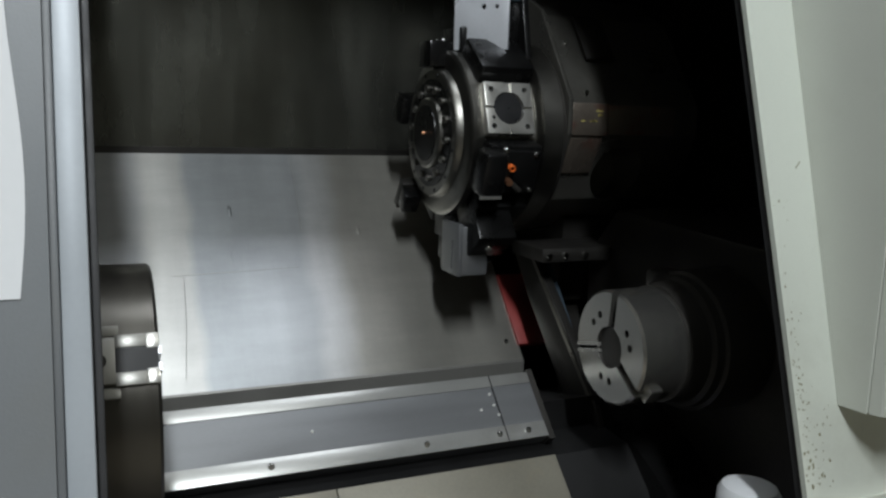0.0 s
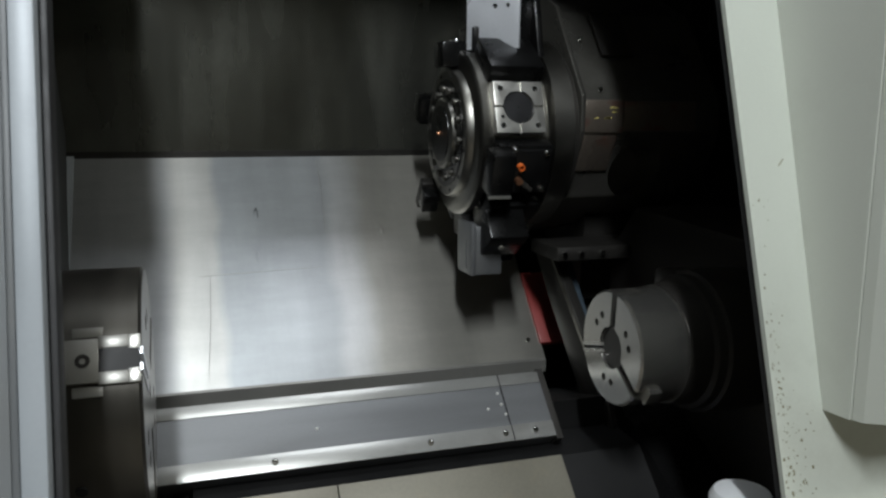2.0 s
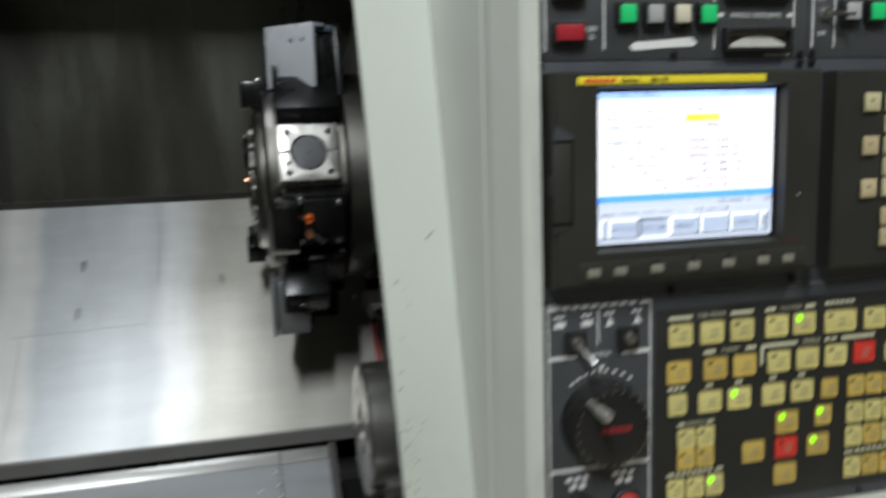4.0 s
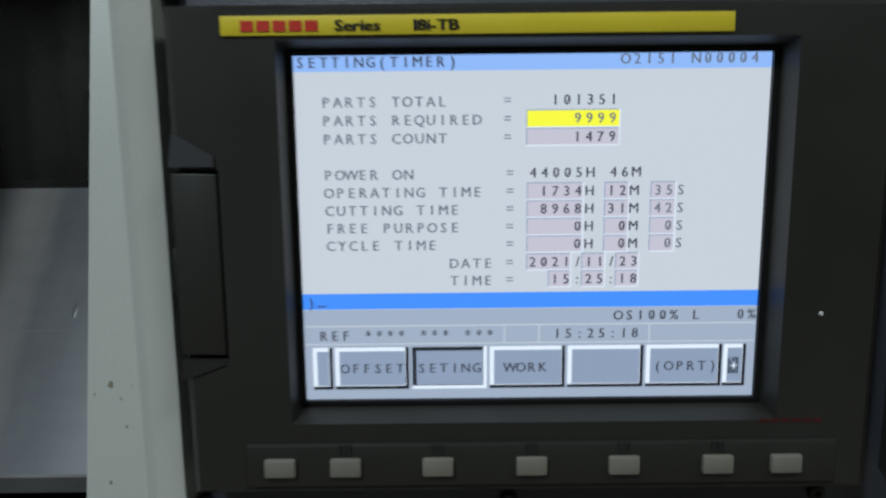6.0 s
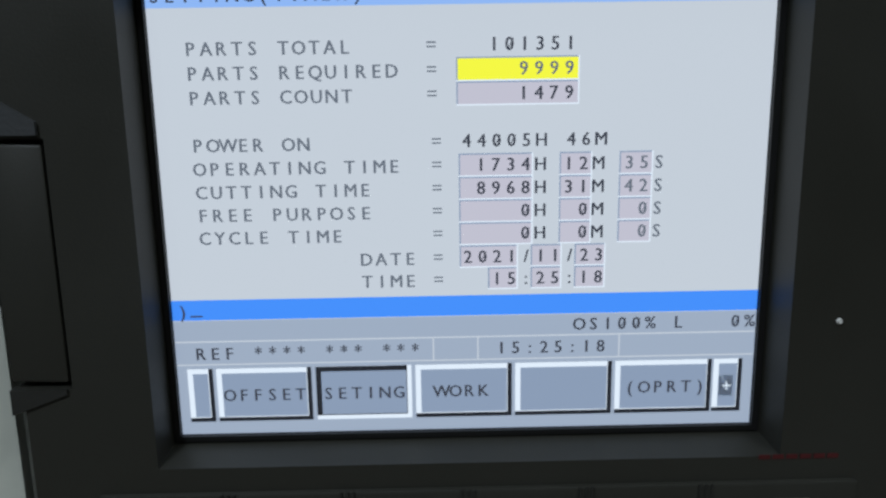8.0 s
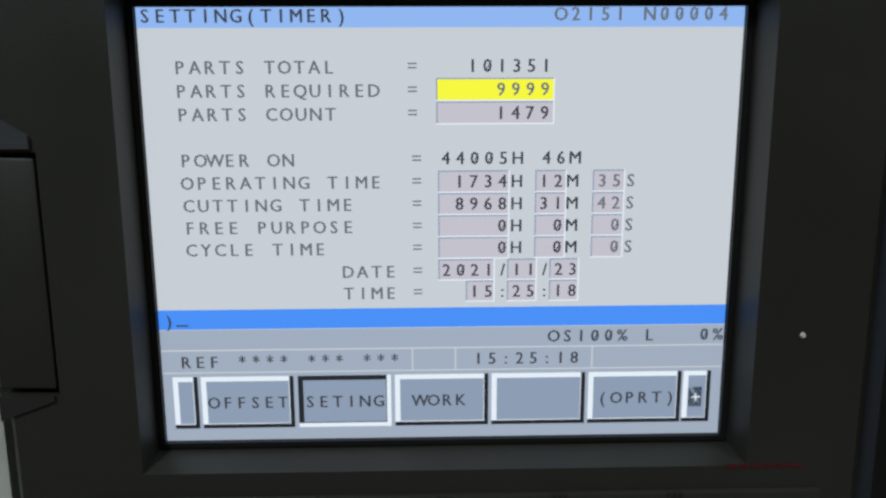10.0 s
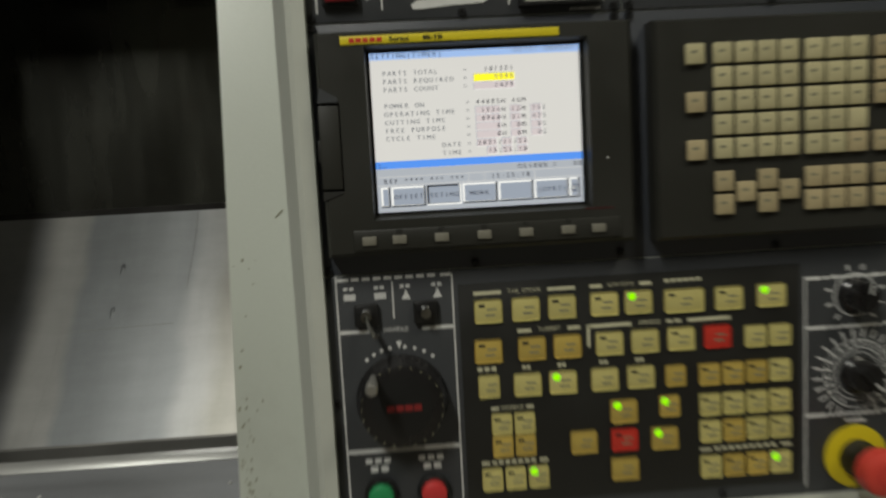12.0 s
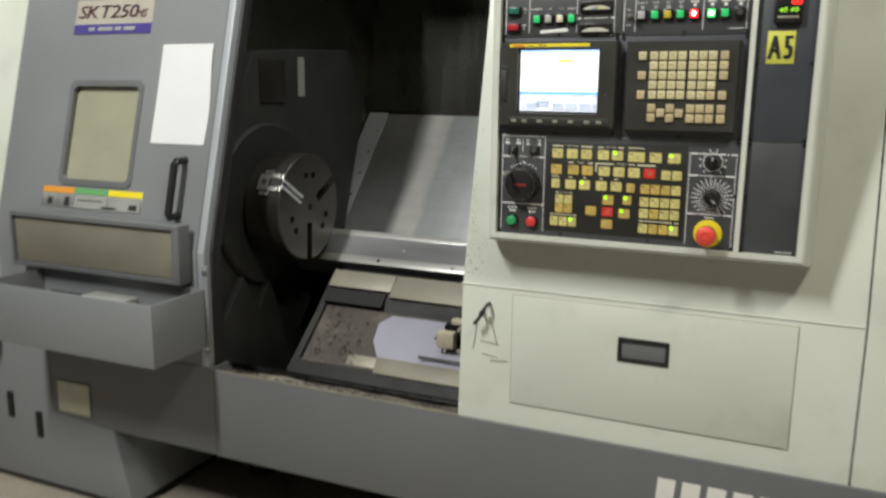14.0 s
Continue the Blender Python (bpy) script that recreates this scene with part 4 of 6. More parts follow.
def dial(x, z, r, label, a0):
    k = part("rotary_dial", lathe([(-0.021, r * 0.74), (-0.019, r * 0.80), (-0.006, r * 0.86), (-0.004, r), (0, r)], (x, PF, z), "y", 28), "dial_black", panel, label)
    g = moved(box(-r * 0.22, r * 0.22, -0.0245, -0.0205, -r * 0.8, r * 0.8, 0.0008), pose(x, PF, z, 0, a0, 0))
    part("grip", g, "black_plastic", k)
    part("pointer", moved(box(-0.0009, 0.0009, -0.0249, -0.0243, r * 0.25, r * 0.75), pose(x, PF, z, 0, a0, 0)), "print_white", k)


dial(0.4135, 1.203, 0.0155, "black rotary spindle dial", 8)
dial(0.4165, 1.131, 0.0165, "black rotary feed dial", 140)


def arc_ring(x, z, r, w):
    return cut(lathe([(-0.0003, r), (0, r)], (x, PF, z), "y", 48), [lathe([(-0.01, r - w), (0.01, r - w)], (x, PF, z), "y", 48)])


part("scale_ring", arc_ring(0.4135, 1.203, 0.0195, 0.0013), "print_white", panel)
for i in range(10):
    a = radians(-50 + 280 * i / 9)
    part("scale_mark", moved(box(0.0225, 0.0275, -0.0003, 0, -0.0011, 0.0011), pose(0.4135, PF, 1.203, 0, -math.degrees(a), 0)), "print_white", panel)
for r, w in ((0.0315, 0.0008), (0.0245, 0.0008), (0.0200, 0.0006)):
    part("scale_ring", arc_ring(0.4165, 1.131, r, w), "print_white", panel)
for i in range(22):
    a = radians(-62 + 304 * i / 21)
    part("scale_mark", moved(box(0.0335, 0.0415, -0.0003, 0, -0.0009, 0.0009), pose(0.4165, PF, 1.131, 0, -math.degrees(a), 0)), "print_white", panel)
    part("scale_mark", moved(box(0.0255, 0.0305, -0.0003, 0, -0.0008, 0.0008), pose(0.4165, PF, 1.131, 0, -math.degrees(a), 0)), "print_white", panel)
bars(0.405, 0.424, 1.087, 0.003, 4)
stop = part("emergency_stop", lathe([(-0.004, 0.026), (-0.003, 0.0285), (0, 0.0285)], (0.4135, PF, 1.0555), "y", 40), "estop_yellow", panel, "red mushroom emergency stop on a yellow disc")
part("stem", lathe([(-0.030, 0.0135), (-0.012, 0.0150), (-0.011, 0.0165), (-0.004, 0.0165)], (0.4135, PF, 1.0555), "y", 28), "black_plastic", stop)
part("mushroom", lathe([(-0.052, 0.006), (-0.0515, 0.0145), (-0.049, 0.0185), (-0.044, 0.0200), (-0.034, 0.0200), (-0.031, 0.017)], (0.4135, PF, 1.0555), "y", 36), "estop_red", stop)
part("arrow_ring", moved(arc_ring(0.4135, 1.0555, 0.009, 0.0012), Matrix.Translation((0, -0.0522, 0))), "btn_red", stop)

# membrane keys
MK = {}


def mkey(x0, x1, z1, z0, m="key_yellow", led=0, mark=True):
    w, h = round(x1 - x0, 4), round(z1 - z0, 4)
    if (w, h, m) not in MK:
        MK[(w, h, m)] = cap_mesh(w, h, 0, m, 0.0012)
    k = piece("membrane_key", MK[(w, h, m)], ((x0 + x1) / 2, PF - 0.0012, (z0 + z1) / 2), membrane)
    if led:
        piece("lamp", LED if led == 1 else LED_OFF, (x0 + 0.0065 if w > 0.02 else x0 + 0.005, PF - 0.0024, z1 - 0.0052), membrane)
    if mark:
        for dx, dz in ((0.0, -0.0035), (0.0015, 0.0015)):
            piece("key_print", MARK, ((x0 + x1) / 2 + 0.0015 + dx, PF - 0.0024, (z0 + z1) / 2 + dz), membrane)


LED = mesh_of(lathe([(-0.0008, 0.0026), (0, 0.0034)], (0, 0, 0), "y", 12), "led_green", 40)
LED_OFF = mesh_of(box(-0.0028, 0.0028, -0.0003, 0, -0.0012, 0.0012), "print_black")
MARK = mesh_of(box(-0.0042, 0.0042, -0.0002, 0, -0.0008, 0.0008), "print_grey")
H = 0.0205
for x0, led in ((0.0755, 2), (0.108, 0), (0.1395, 2), (0.1765, 2), (0.2065, 1)):
    mkey(x0, x0 + 0.024, 1.2195, 1.199, "key_yellow", led)
mkey(0.2415, 0.2765, 1.2185, 1.1975, "key_yellow", 2)
mkey(0.2865, 0.3110, 1.2180, 1.1975, "key_yellow", 2)
mkey(0.3240, 0.3495, 1.2180, 1.1975, "key_yellow", 1)
for x0, m, led in ((0.074, "key_amber", 2), (0.112, "key_amber", 2), (0.1430, "key_amber", 0), (0.180, "key_yellow", 2), (0.2115, "key_yellow", 0), (0.2435, "key_yellow", 2), (0.276, "key_red", 0)):
    mkey(x0, x0 + 0.024, 1.1845, 1.1640, m, led)
for x0, m in ((0.3125, "key_yellow"), (0.3345, "key_yellow")):
    mkey(x0, x0 + 0.0195, 1.1820, 1.1625, m)
mkey(0.076, 0.0945, 1.1530, 1.1330)
for x0, led in ((0.107, 0), (0.138, 1), (0.175, 0), (0.207, 2)):
    mkey(x0, x0 + 0.024, 1.1525, 1.1325, "key_yellow", led)
mkey(0.2410, 0.2590, 1.1510, 1.1320, "key_amber")
for row, (z1, ms) in enumerate(((1.1505, ("key_amber", "key_amber", "key_amber", "key_yellow")), (1.1230, ("key_yellow",) * 4), (1.0985, ("key_yellow", "key_amber", "key_yellow", "key_yellow")), (1.0660, ("key_yellow", "key_amber", "key_amber", "key_yellow")))):
    for i, m in enumerate(ms):
        mkey(0.271 + 0.0212 * i, 0.271 + 0.0212 * i + 0.019, z1, z1 - 0.0198, m, 1 if (row, i) == (3, 3) else 2)
for z1, m in ((1.1180, "key_yellow"), (1.0980, "key_amber")):
    for x0 in (0.0860, 0.1060):
        mkey(x0, x0 + 0.018, z1, z1 - 0.019, m, 2)
for i, x0 in enumerate((0.0755, 0.0960, 0.1165)):
    mkey(x0, x0 + 0.018, 1.0690, 1.0490, "key_yellow", 1 if i == 2 else 2)
mkey(0.1550, 0.1785, 1.0970, 1.0770, "key_amber")
mkey(0.1910, 0.2150, 1.1230, 1.1020, "key_amber", 1)
mkey(0.1910, 0.2150, 1.0965, 1.0770, "key_red", 2)
mkey(0.1905, 0.2150, 1.0700, 1.0500, "key_amber")
mkey(0.2350, 0.2530, 1.1240, 1.1050, "key_amber", 1)
mkey(0.2270, 0.2510, 1.0955, 1.0755, "key_amber", 1)
MY = PF - 0.0016
for x0, x1 in ((0.0755, 0.0995), (0.1395, 0.1635), (0.1765, 0.187), (0.220, 0.2305)):
    rule(x0, x1, 1.2235, 1.2268, MY, "print_cream")
word("TAIL STOCK", 0.1195, 1.2238, 0.0038, MY, "print_cream", w=0.9)
word("AUTO DOOR", 0.2035, 1.2238, 0.0034, MY, "print_cream", w=0.72)
bars(0.242, 0.276, 1.2245, 0.003, 6, MY, "print_cream")
for x0, x1 in ((0.112, 0.124), (0.156, 0.167), (0.174, 0.212), (0.262, 0.300)):
    rule(x0, x1, 1.1885, 1.1918, MY, "print_cream")
rule(0.1725, 0.1755, 1.172, 1.1918, MY, "print_cream")
word("TURRET", 0.140, 1.1888, 0.0038, MY, "print_cream")
word("SPINDLE", 0.228, 1.1888, 0.0038, MY, "print_cream")
bars(0.243, 0.258, 1.1888, 0.003, 2, MY, "print_cream")
bars(0.076, 0.094, 1.1565, 0.0035, 3, MY, "print_cream")
for x in (0.119, 0.150, 0.187, 0.219):
    bars(x - 0.004, x + 0.004, 1.1560, 0.0035, 2, MY, "print_cream")
word("HANDLE", 0.105, 1.1213, 0.0036, MY, "print_cream")
rule(0.086, 0.093, 1.1213, 1.124, MY, "print_cream")
rule(0.117, 0.1235, 1.1213, 1.124, MY, "print_cream")
rule(0.0755, 0.083, 1.0725, 1.0752, MY, "print_cream")
rule(0.127, 0.1345, 1.0725, 1.0752, MY, "print_cream")
bars(0.085, 0.125, 1.0725, 0.003, 7, MY, "print_cream")
rule(0.271, 0.281, 1.0705, 1.0730, MY, "print_cream")
rule(0.345, 0.354, 1.0705, 1.0730, MY, "print_cream")
bars(0.284, 0.342, 1.0705, 0.003, 9, MY, "print_cream")

# ---- display unit ----
disp = thing("display_unit", (0.075, 0.0, 1.26), "dark olive-grey control display unit with a lit screen", "display")
BZ = -0.012
ZB0, ZB1 = 1.2655, 1.4455
bz = bmesh.new()
o0 = [bz.verts.new(p) for p in casing_ring(-0.0400, 0.209, ZB0 + 0.003, ZB1 - 0.002, BZ)]
o1 = [bz.verts.new(p) for p in casing_ring(-0.0430, 0.2125, ZB0, ZB1, BZ + 0.004)]
o2 = [bz.verts.new(p) for p in casing_ring(-0.0440, 0.2125, ZB0, ZB1, PF + 0.0008)]
bz.faces.new(o0)
for a, c in ((o0, o1), (o1, o2)):
    for i in range(4):
        bz.faces.new((a[i], a[(i + 1) % 4], c[(i + 1) % 4], c[i]))
bz.faces.new(list(reversed(o2)))
well = bmesh.new()
w0 = [well.verts.new(p) for p in casing_ring(-0.0045, 0.1765, 1.2940, 1.4338, BZ - 0.001)]
w1 = [well.verts.new(p) for p in casing_ring(-0.0020, 0.1730, 1.2982, 1.4302, 0.0012)]
well.faces.new(w0)
well.faces.new(list(reversed(w1)))
for i in range(4):
    well.faces.new((w0[i], w0[(i + 1) % 4], w1[(i + 1) % 4], w1[i]))
bz = cut(bz, [well, box(-0.0485, -0.0262, -0.1, -0.0035, 1.3195, 1.3895)])
part("bezel", bz, "bezel_plastic", disp, "textured dark olive-grey plastic bezel")
part("key_ledge", box(-0.022, 0.1995, BZ - 0.0016, BZ + 0.002, 1.2698, 1.2868, 0.0012), "bezel_plastic", disp)
part("card_cover", prism([(-0.0436, 1.3215), (-0.0272, 1.3210), (-0.0272, 1.3880), (-0.0436, 1.3885)], BZ + 0.0005, -0.003, "y", bev=0.001), "bezel_plastic", disp, "narrow card slot cover at the bezel's edge")
part("card_lip", prism([(-0.0435, 1.3905), (-0.0415, 1.4025), (-0.0275, 1.3940), (-0.0275, 1.3905)][::-1], BZ - 0.0012, BZ + 0.003, "y"), "plate_grey", disp)
part("card_lip", prism([(-0.0435, 1.3120), (-0.0275, 1.3180), (-0.0275, 1.3195), (-0.0435, 1.3195)], BZ - 0.0008, BZ + 0.003, "y"), "bezel_dark", disp)
part("card_latch", box(-0.0455, -0.0425, BZ + 0.002, BZ + 0.010, 1.343, 1.361, 0.001), "bezel_dark", disp)
strip = part("name_strip", box(-0.0225, 0.1530, BZ - 0.0008, BZ + 0.001, 1.4349, 1.4415, 0.0002), "yellow_strip", disp, "yellow strip with a red mark and black lettering")
for i in range(5):
    part("maker_mark", quad(-0.0155 + i * 0.0055, -0.0112 + i * 0.0055, 1.4363, 1.4398, BZ - 0.0012, 0.0003), "print_red", strip, "red block of an emblem")
part("lettering", letters("Series", 0.0165, 1.4363, BZ - 0.0012, 0.0036, width=1.3, bold=0.00025), "print_black", strip, smooth=None)
part("lettering", letters("18i-TB", 0.0435, 1.4363, BZ - 0.0012, 0.0036, width=1.3, bold=0.00025), "print_black", strip, smooth=None)
part("power_lamp", lathe([(-0.0008, 0.0006), (0, 0.0009)], (0.1900, BZ, 1.335), "y", 10), "print_white", disp)
bars_red = [part("maker_mark", quad(0.170 + i * 0.004, 0.1732 + i * 0.004, 1.2935, 1.2948, BZ - 0.0003, 0.0003), "maroon", disp) for i in range(6)]
for x in (-0.009, 0.0155, 0.0500, 0.0850, 0.1195, 0.1545, 0.1800):
    part("soft_key", box(x - 0.0058, x + 0.0058, BZ - 0.0038, BZ, 1.2745, 1.2815, 0.0008), "soft_key", disp, "small worn khaki soft key" if x < 0 else "")
    if 0 < x < 0.18:
        for d in (-0.0018, 0, 0.0018):
            part("groove", box(x + d - 0.0003, x + d + 0.0003, BZ - 0.0022, BZ - 0.0015, 1.283, 1.2868), "bezel_dark", disp)
screen = part("screen", box(-0.0015, 0.1725, 0.0, 0.0010, 1.2985, 1.4295), "lcd_white", disp, "lit colour screen showing a timer page")

for x0, x1, z0, z1 in ((-0.0022, -0.0004, 1.2980, 1.4304), (0.1714, 0.1733, 1.2980, 1.4304), (-0.0004, 0.1714, 1.2980, 1.2996), (-0.0004, 0.1714, 1.4288, 1.4304)):
    part("screen_gasket", box(x0, x1, -0.0022, 0.0, z0, z1), "hole_dark", disp, "black gasket round the screen")


def on_screen(x0, x1, z0, z1, m, lay=1, name="screen_field"):
    part(name, quad(x0, x1, z0, z1, -0.00006 * lay, 0.00004), m, screen)


SX, SZ = 0.171 / 0.944, 0.128 / 0.690
CW = 0.171 / 40.6               # width of a character cell


def line(text, x, z, m="lcd_text", h=0.0037):
    part("screen_text", letters(text, x, z, -0.0003, h, pitch=CW, width=0.95, slash=True, bold=0.00011), m, screen, smooth=None)


on_screen(-0.0015, 0.1725, 1.4232, 1.4295, "lcd_blue_pale")
line("SETTING(TIMER)", 0.0, 1.4246, "lcd_text")
line("O2151 N00004", 0.1168, 1.4250, "lcd_text_grey")
for i, t in enumerate(("PARTS TOTAL", "PARTS REQUIRED", "PARTS COUNT")):
    line(t, 0.0088, 1.4105 - 0.0066 * i, "lcd_text_grey")
    line("=", 0.0745, 1.4108 - 0.0066 * i, "lcd_text_grey")
for i, t in enumerate(("POWER ON", "OPERATING TIME", "CUTTING TIME", "FREE PURPOSE", "CYCLE TIME")):
    line(t, 0.0088, 1.3842 - 0.0066 * i, "lcd_text_grey")
    line("=", 0.0755, 1.3845 - 0.0066 * i, "lcd_text_grey")
for i, t in enumerate(("DATE", "TIME")):
    line(t, 0.0548, 1.3508 - 0.0066 * i, "lcd_text_grey")
    line("=", 0.0755, 1.3511 - 0.0066 * i, "lcd_text_grey")


def field(x0, x1, z0, m="lcd_pink"):
    on_screen(x0 - 0.0004, x1 + 0.0004, z0 - 0.0004, z0 + 0.0062, "lcd_hi", 1, "field_edge")
    on_screen(x0 - 0.0004, x1, z0, z0 + 0.0062, "lcd_key", 2, "field_edge")
    on_screen(x0, x1, z0, z0 + 0.0058, m, 3)


field(0.0838, 0.1172, 1.4030, "lcd_yellow")
field(0.0838, 0.1172, 1.3964)
for i in range(4):
    z = 1.3765 - 0.0066 * i
    field(0.0842, 0.1045, z)
    field(0.1128, 0.1213, z)
    field(0.1298, 0.1386, z)
for x0, x1 in ((0.0842, 0.1003), (0.1048, 0.1130), (0.1175, 0.1257)):
    field(x0, x1, 1.3500)
for x0, x1 in ((0.0924, 0.1003), (0.1048, 0.1130), (0.1175, 0.1257)):
    field(x0, x1, 1.3434)
line("101351", 0.0918, 1.4108)
line("9999", 0.1000, 1.4042, "lcd_text_grey")
line("1479", 0.1000, 1.3975)
line("44005H 46M", 0.0840, 1.3845)
for i, (h, m, s) in enumerate(((" 1734", "12", "35"), (" 8968", "31", "42"), ("    0", " 0", " 0"), ("    0", " 0", " 0"))):
    z = 1.3777 - 0.0066 * i
    line(h + "H", 0.0838, z)
    line(m + "M", 0.1129, z)
    line(s + "S", 0.1301, z, "lcd_text_grey")
line("2021/11/23", 0.0841, 1.3511)
line("15:25:18", 0.0925, 1.3445)
on_screen(-0.0015, 0.1725, 1.3352, 1.3413, "lcd_blue")
line(")", 0.0006, 1.3362, "lcd_text")
on_screen(0.0048, 0.0084, 1.3362, 1.3367, "lcd_text", 3)
on_screen(-0.0015, 0.1725, 1.3288, 1.3350, "lcd_grey")
line("OS100% L   0%", 0.1168, 1.3302)
on_screen(-0.0015, 0.1725, 1.3215, 1.3286, "lcd_white")
for x0, x1 in ((-0.0010, 0.0755), (0.0759, 0.0887), (0.0891, 0.1307), (0.1311, 0.1722)):
    on_screen(x0, x1, 1.3217, 1.3284, "lcd_grey", 2)
line("REF **** *** ***", 0.0050, 1.3231, "lcd_text")
line("15:25:18", 0.0938, 1.3233)
on_screen(-0.0015, 0.1725, 1.2985, 1.3213, "lcd_grey")
for i, (x0, x1, t, tx) in enumerate(((0.0025, 0.0100, "", 0), (0.0110, 0.0392, "OFFSET", 0.0126), (0.0405, 0.0690, "SETING", 0.0420), (0.0702, 0.0990, "WORK", 0.0758), (0.1000, 0.1290, "", 0), (0.1300, 0.1590, "(OPRT)", 0.1325), (0.1596, 0.1682, "+", 0.0))):
    down = t == "SETING"
    lo, hi = ("lcd_hi", "lcd_shadow") if down else ("lcd_shadow", "lcd_hi")
    on_screen(x0, x1, 1.3035, 1.3202, lo, 2, "screen_key")
    on_screen(x0, x1 - 0.0013, 1.3048, 1.3202, hi, 3, "screen_key")
    on_screen(x0 + 0.0016, x1 - 0.0015, 1.3051, 1.3187, "lcd_key", 4, "screen_key")
    if t == "+":
        on_screen(x0 + 0.0018, x1 - 0.0026, 1.3085, 1.3150, "lcd_shadow", 4, "screen_key")
        part("screen_text", letters("+", 0.1622, 1.3098, -0.0004, 0.0038), "lcd_hi", screen, smooth=None)
    elif t:
        line(t, tx, 1.3100, "lcd_text")

# ---- keyboard unit ----
keyb = thing("keyboard_unit", (0.34, 0.0, 1.26), "dark grey keyboard unit with cream and tan keys", "keyboard")
KZ = -0.004
kbz = bmesh.new()
o0 = [kbz.verts.new(p) for p in casing_ring(0.2335, 0.4480, 1.2660, 1.4420, KZ - 0.006)]
o1 = [kbz.verts.new(p) for p in casing_ring(0.2305, 0.4520, 1.2630, 1.4440, KZ - 0.002)]
o2 = [kbz.verts.new(p) for p in casing_ring(0.2305, 0.4520, 1.2630, 1.4440, PF + 0.0008)]
kbz.faces.new(o0)
for a, c in ((o0, o1), (o1, o2)):
    for i in range(4):
        kbz.faces.new((a[i], a[(i + 1) % 4], c[(i + 1) % 4], c[i]))
kbz.faces.new(list(reversed(o2)))
part("bezel", kbz, "bezel_plastic", keyb, "textured dark olive-grey plastic bezel")
KY = KZ - 0.006
KC = {m: mesh_of(box(-0.0080, 0.0080, -0.0042, 0, -0.0084, 0.0084, 0.0013), m, 40) for m in ("key_cream", "key_tan")}
KMARK = mesh_of(box(-0.0028, 0.0022, -0.0002, 0, -0.0012, 0.0012), "print_grey")


def key(x, z, m="key_cream", mark=True):
    piece("key", KC[m], (x, KY, z), keyb)
    if mark:
        piece("key_print", KMARK, (x - 0.001, KY - 0.0042, z + 0.0015), keyb)


XC = [0.2870, 0.3055, 0.3240, 0.3425, 0.3640, 0.3825, 0.4010]
for r in range(5):
    for c, x in enumerate(XC):
        key(x, 1.4150 - 0.0194 * r, "key_tan" if (r, c) == (4, 6) else "key_cream", (r, c) != (3, 6))
key(0.2640, 1.4150)
for z in (1.3760, 1.3370):
    key(0.2640, z, "key_tan")
for z in (1.4150, 1.3956, 1.3762, 1.3375, 1.3105, 1.2910):
    key(0.4230, z, "key_tan")
for z in (1.3105, 1.2910):
    for x in XC[4:]:
        key(x, z, "key_tan")
    key(XC[0], z, "key_tan")
    key(XC[2], z, "key_tan")
for x in (XC[1], XC[3]):
    key(x, 1.3010, "key_tan")

# ---- work space: bed covers ----
SY0, SZ0, SY1, SZ1 = 1.006, 0.787, 1.418, 1.245     # lower and upper edge of the sloping sheet
ux, uz = SY1 - SY0, SZ1 - SZ0
ln = math.hypot(ux, uz)
NY, NZ = -uz / ln, ux / ln


def on_bed(y, z, d):
    return (y + NY * d, z + NZ * d)


def bed_prism(y0, z0, y1, z1, x0, x1, t, bev=0.0):
    """A plate along the slope between two places, t thick below its face."""
    p = [(y0, z0), (y1, z1), (y1 - NY * t, z1 - NZ * t), (y0 - NY * t, z0 - NZ * t)]
    return prism(p, x0, x1, bev=bev)


bed = thing("bed_cover", (-0.5, 1.2, 0.7), "brushed steel sloping way cover sheet, streaked with coolant", "machine cover")
part("sheet", bed_prism(SY0, SZ0, SY1, SZ1, -1.065, -0.028, 0.004), "sheet_steel", bed, "large brushed steel sheet with reflected bands painted into its tone")
part("sheet_lip", prism([(SY0, SZ0), (SY0 - 0.004, SZ0 - 0.004), (SY0 - 0.004, SZ0 - 0.032), (SY0, SZ0 - 0.032)], -1.075, -0.028), "carrier_steel", bed, "turned-down lower lip")
part("side_flange", bed_prism(SY0 + NY * -0.004, SZ0 + 0.004, SY1, SZ1 + 0.006, -1.156, -1.065, 0.03), "trim_light", bed, "pale side strip of the sheet")
bs = screw_mesh(0.006, 0.004)
for x, f in ((-0.06, 0.08), (-0.06, 0.5), (-1.085, 0.85), (-1.085, 0.66), (-1.085, 0.48), (-1.085, 0.3)):
    p = on_bed(SY0 + ux * f, SZ0 + uz * f, 0.002)
    piece("sheet_screw", bs, (x, p[0], p[1]), bed)
for x, f in ((-0.36, 0.62), (-0.66, 0.72), (-0.665, 0.52)):
    p = on_bed(SY0 + ux * f, SZ0 + uz * f, 0.0)
    dm = lathe([(0.0, 0.011), (0.0003, 0.008), (0.0005, 0.003)], (0, 0, 0), "z", 16)
    moved(dm, Matrix.Translation((x, p[0], p[1])) @ Matrix.Rotation(math.atan2(uz, ux), 4, "X") @ Matrix.Diagonal((0.5, 1.6, 1, 1)))
    part("dent", dm, "sheet_steel", bed)
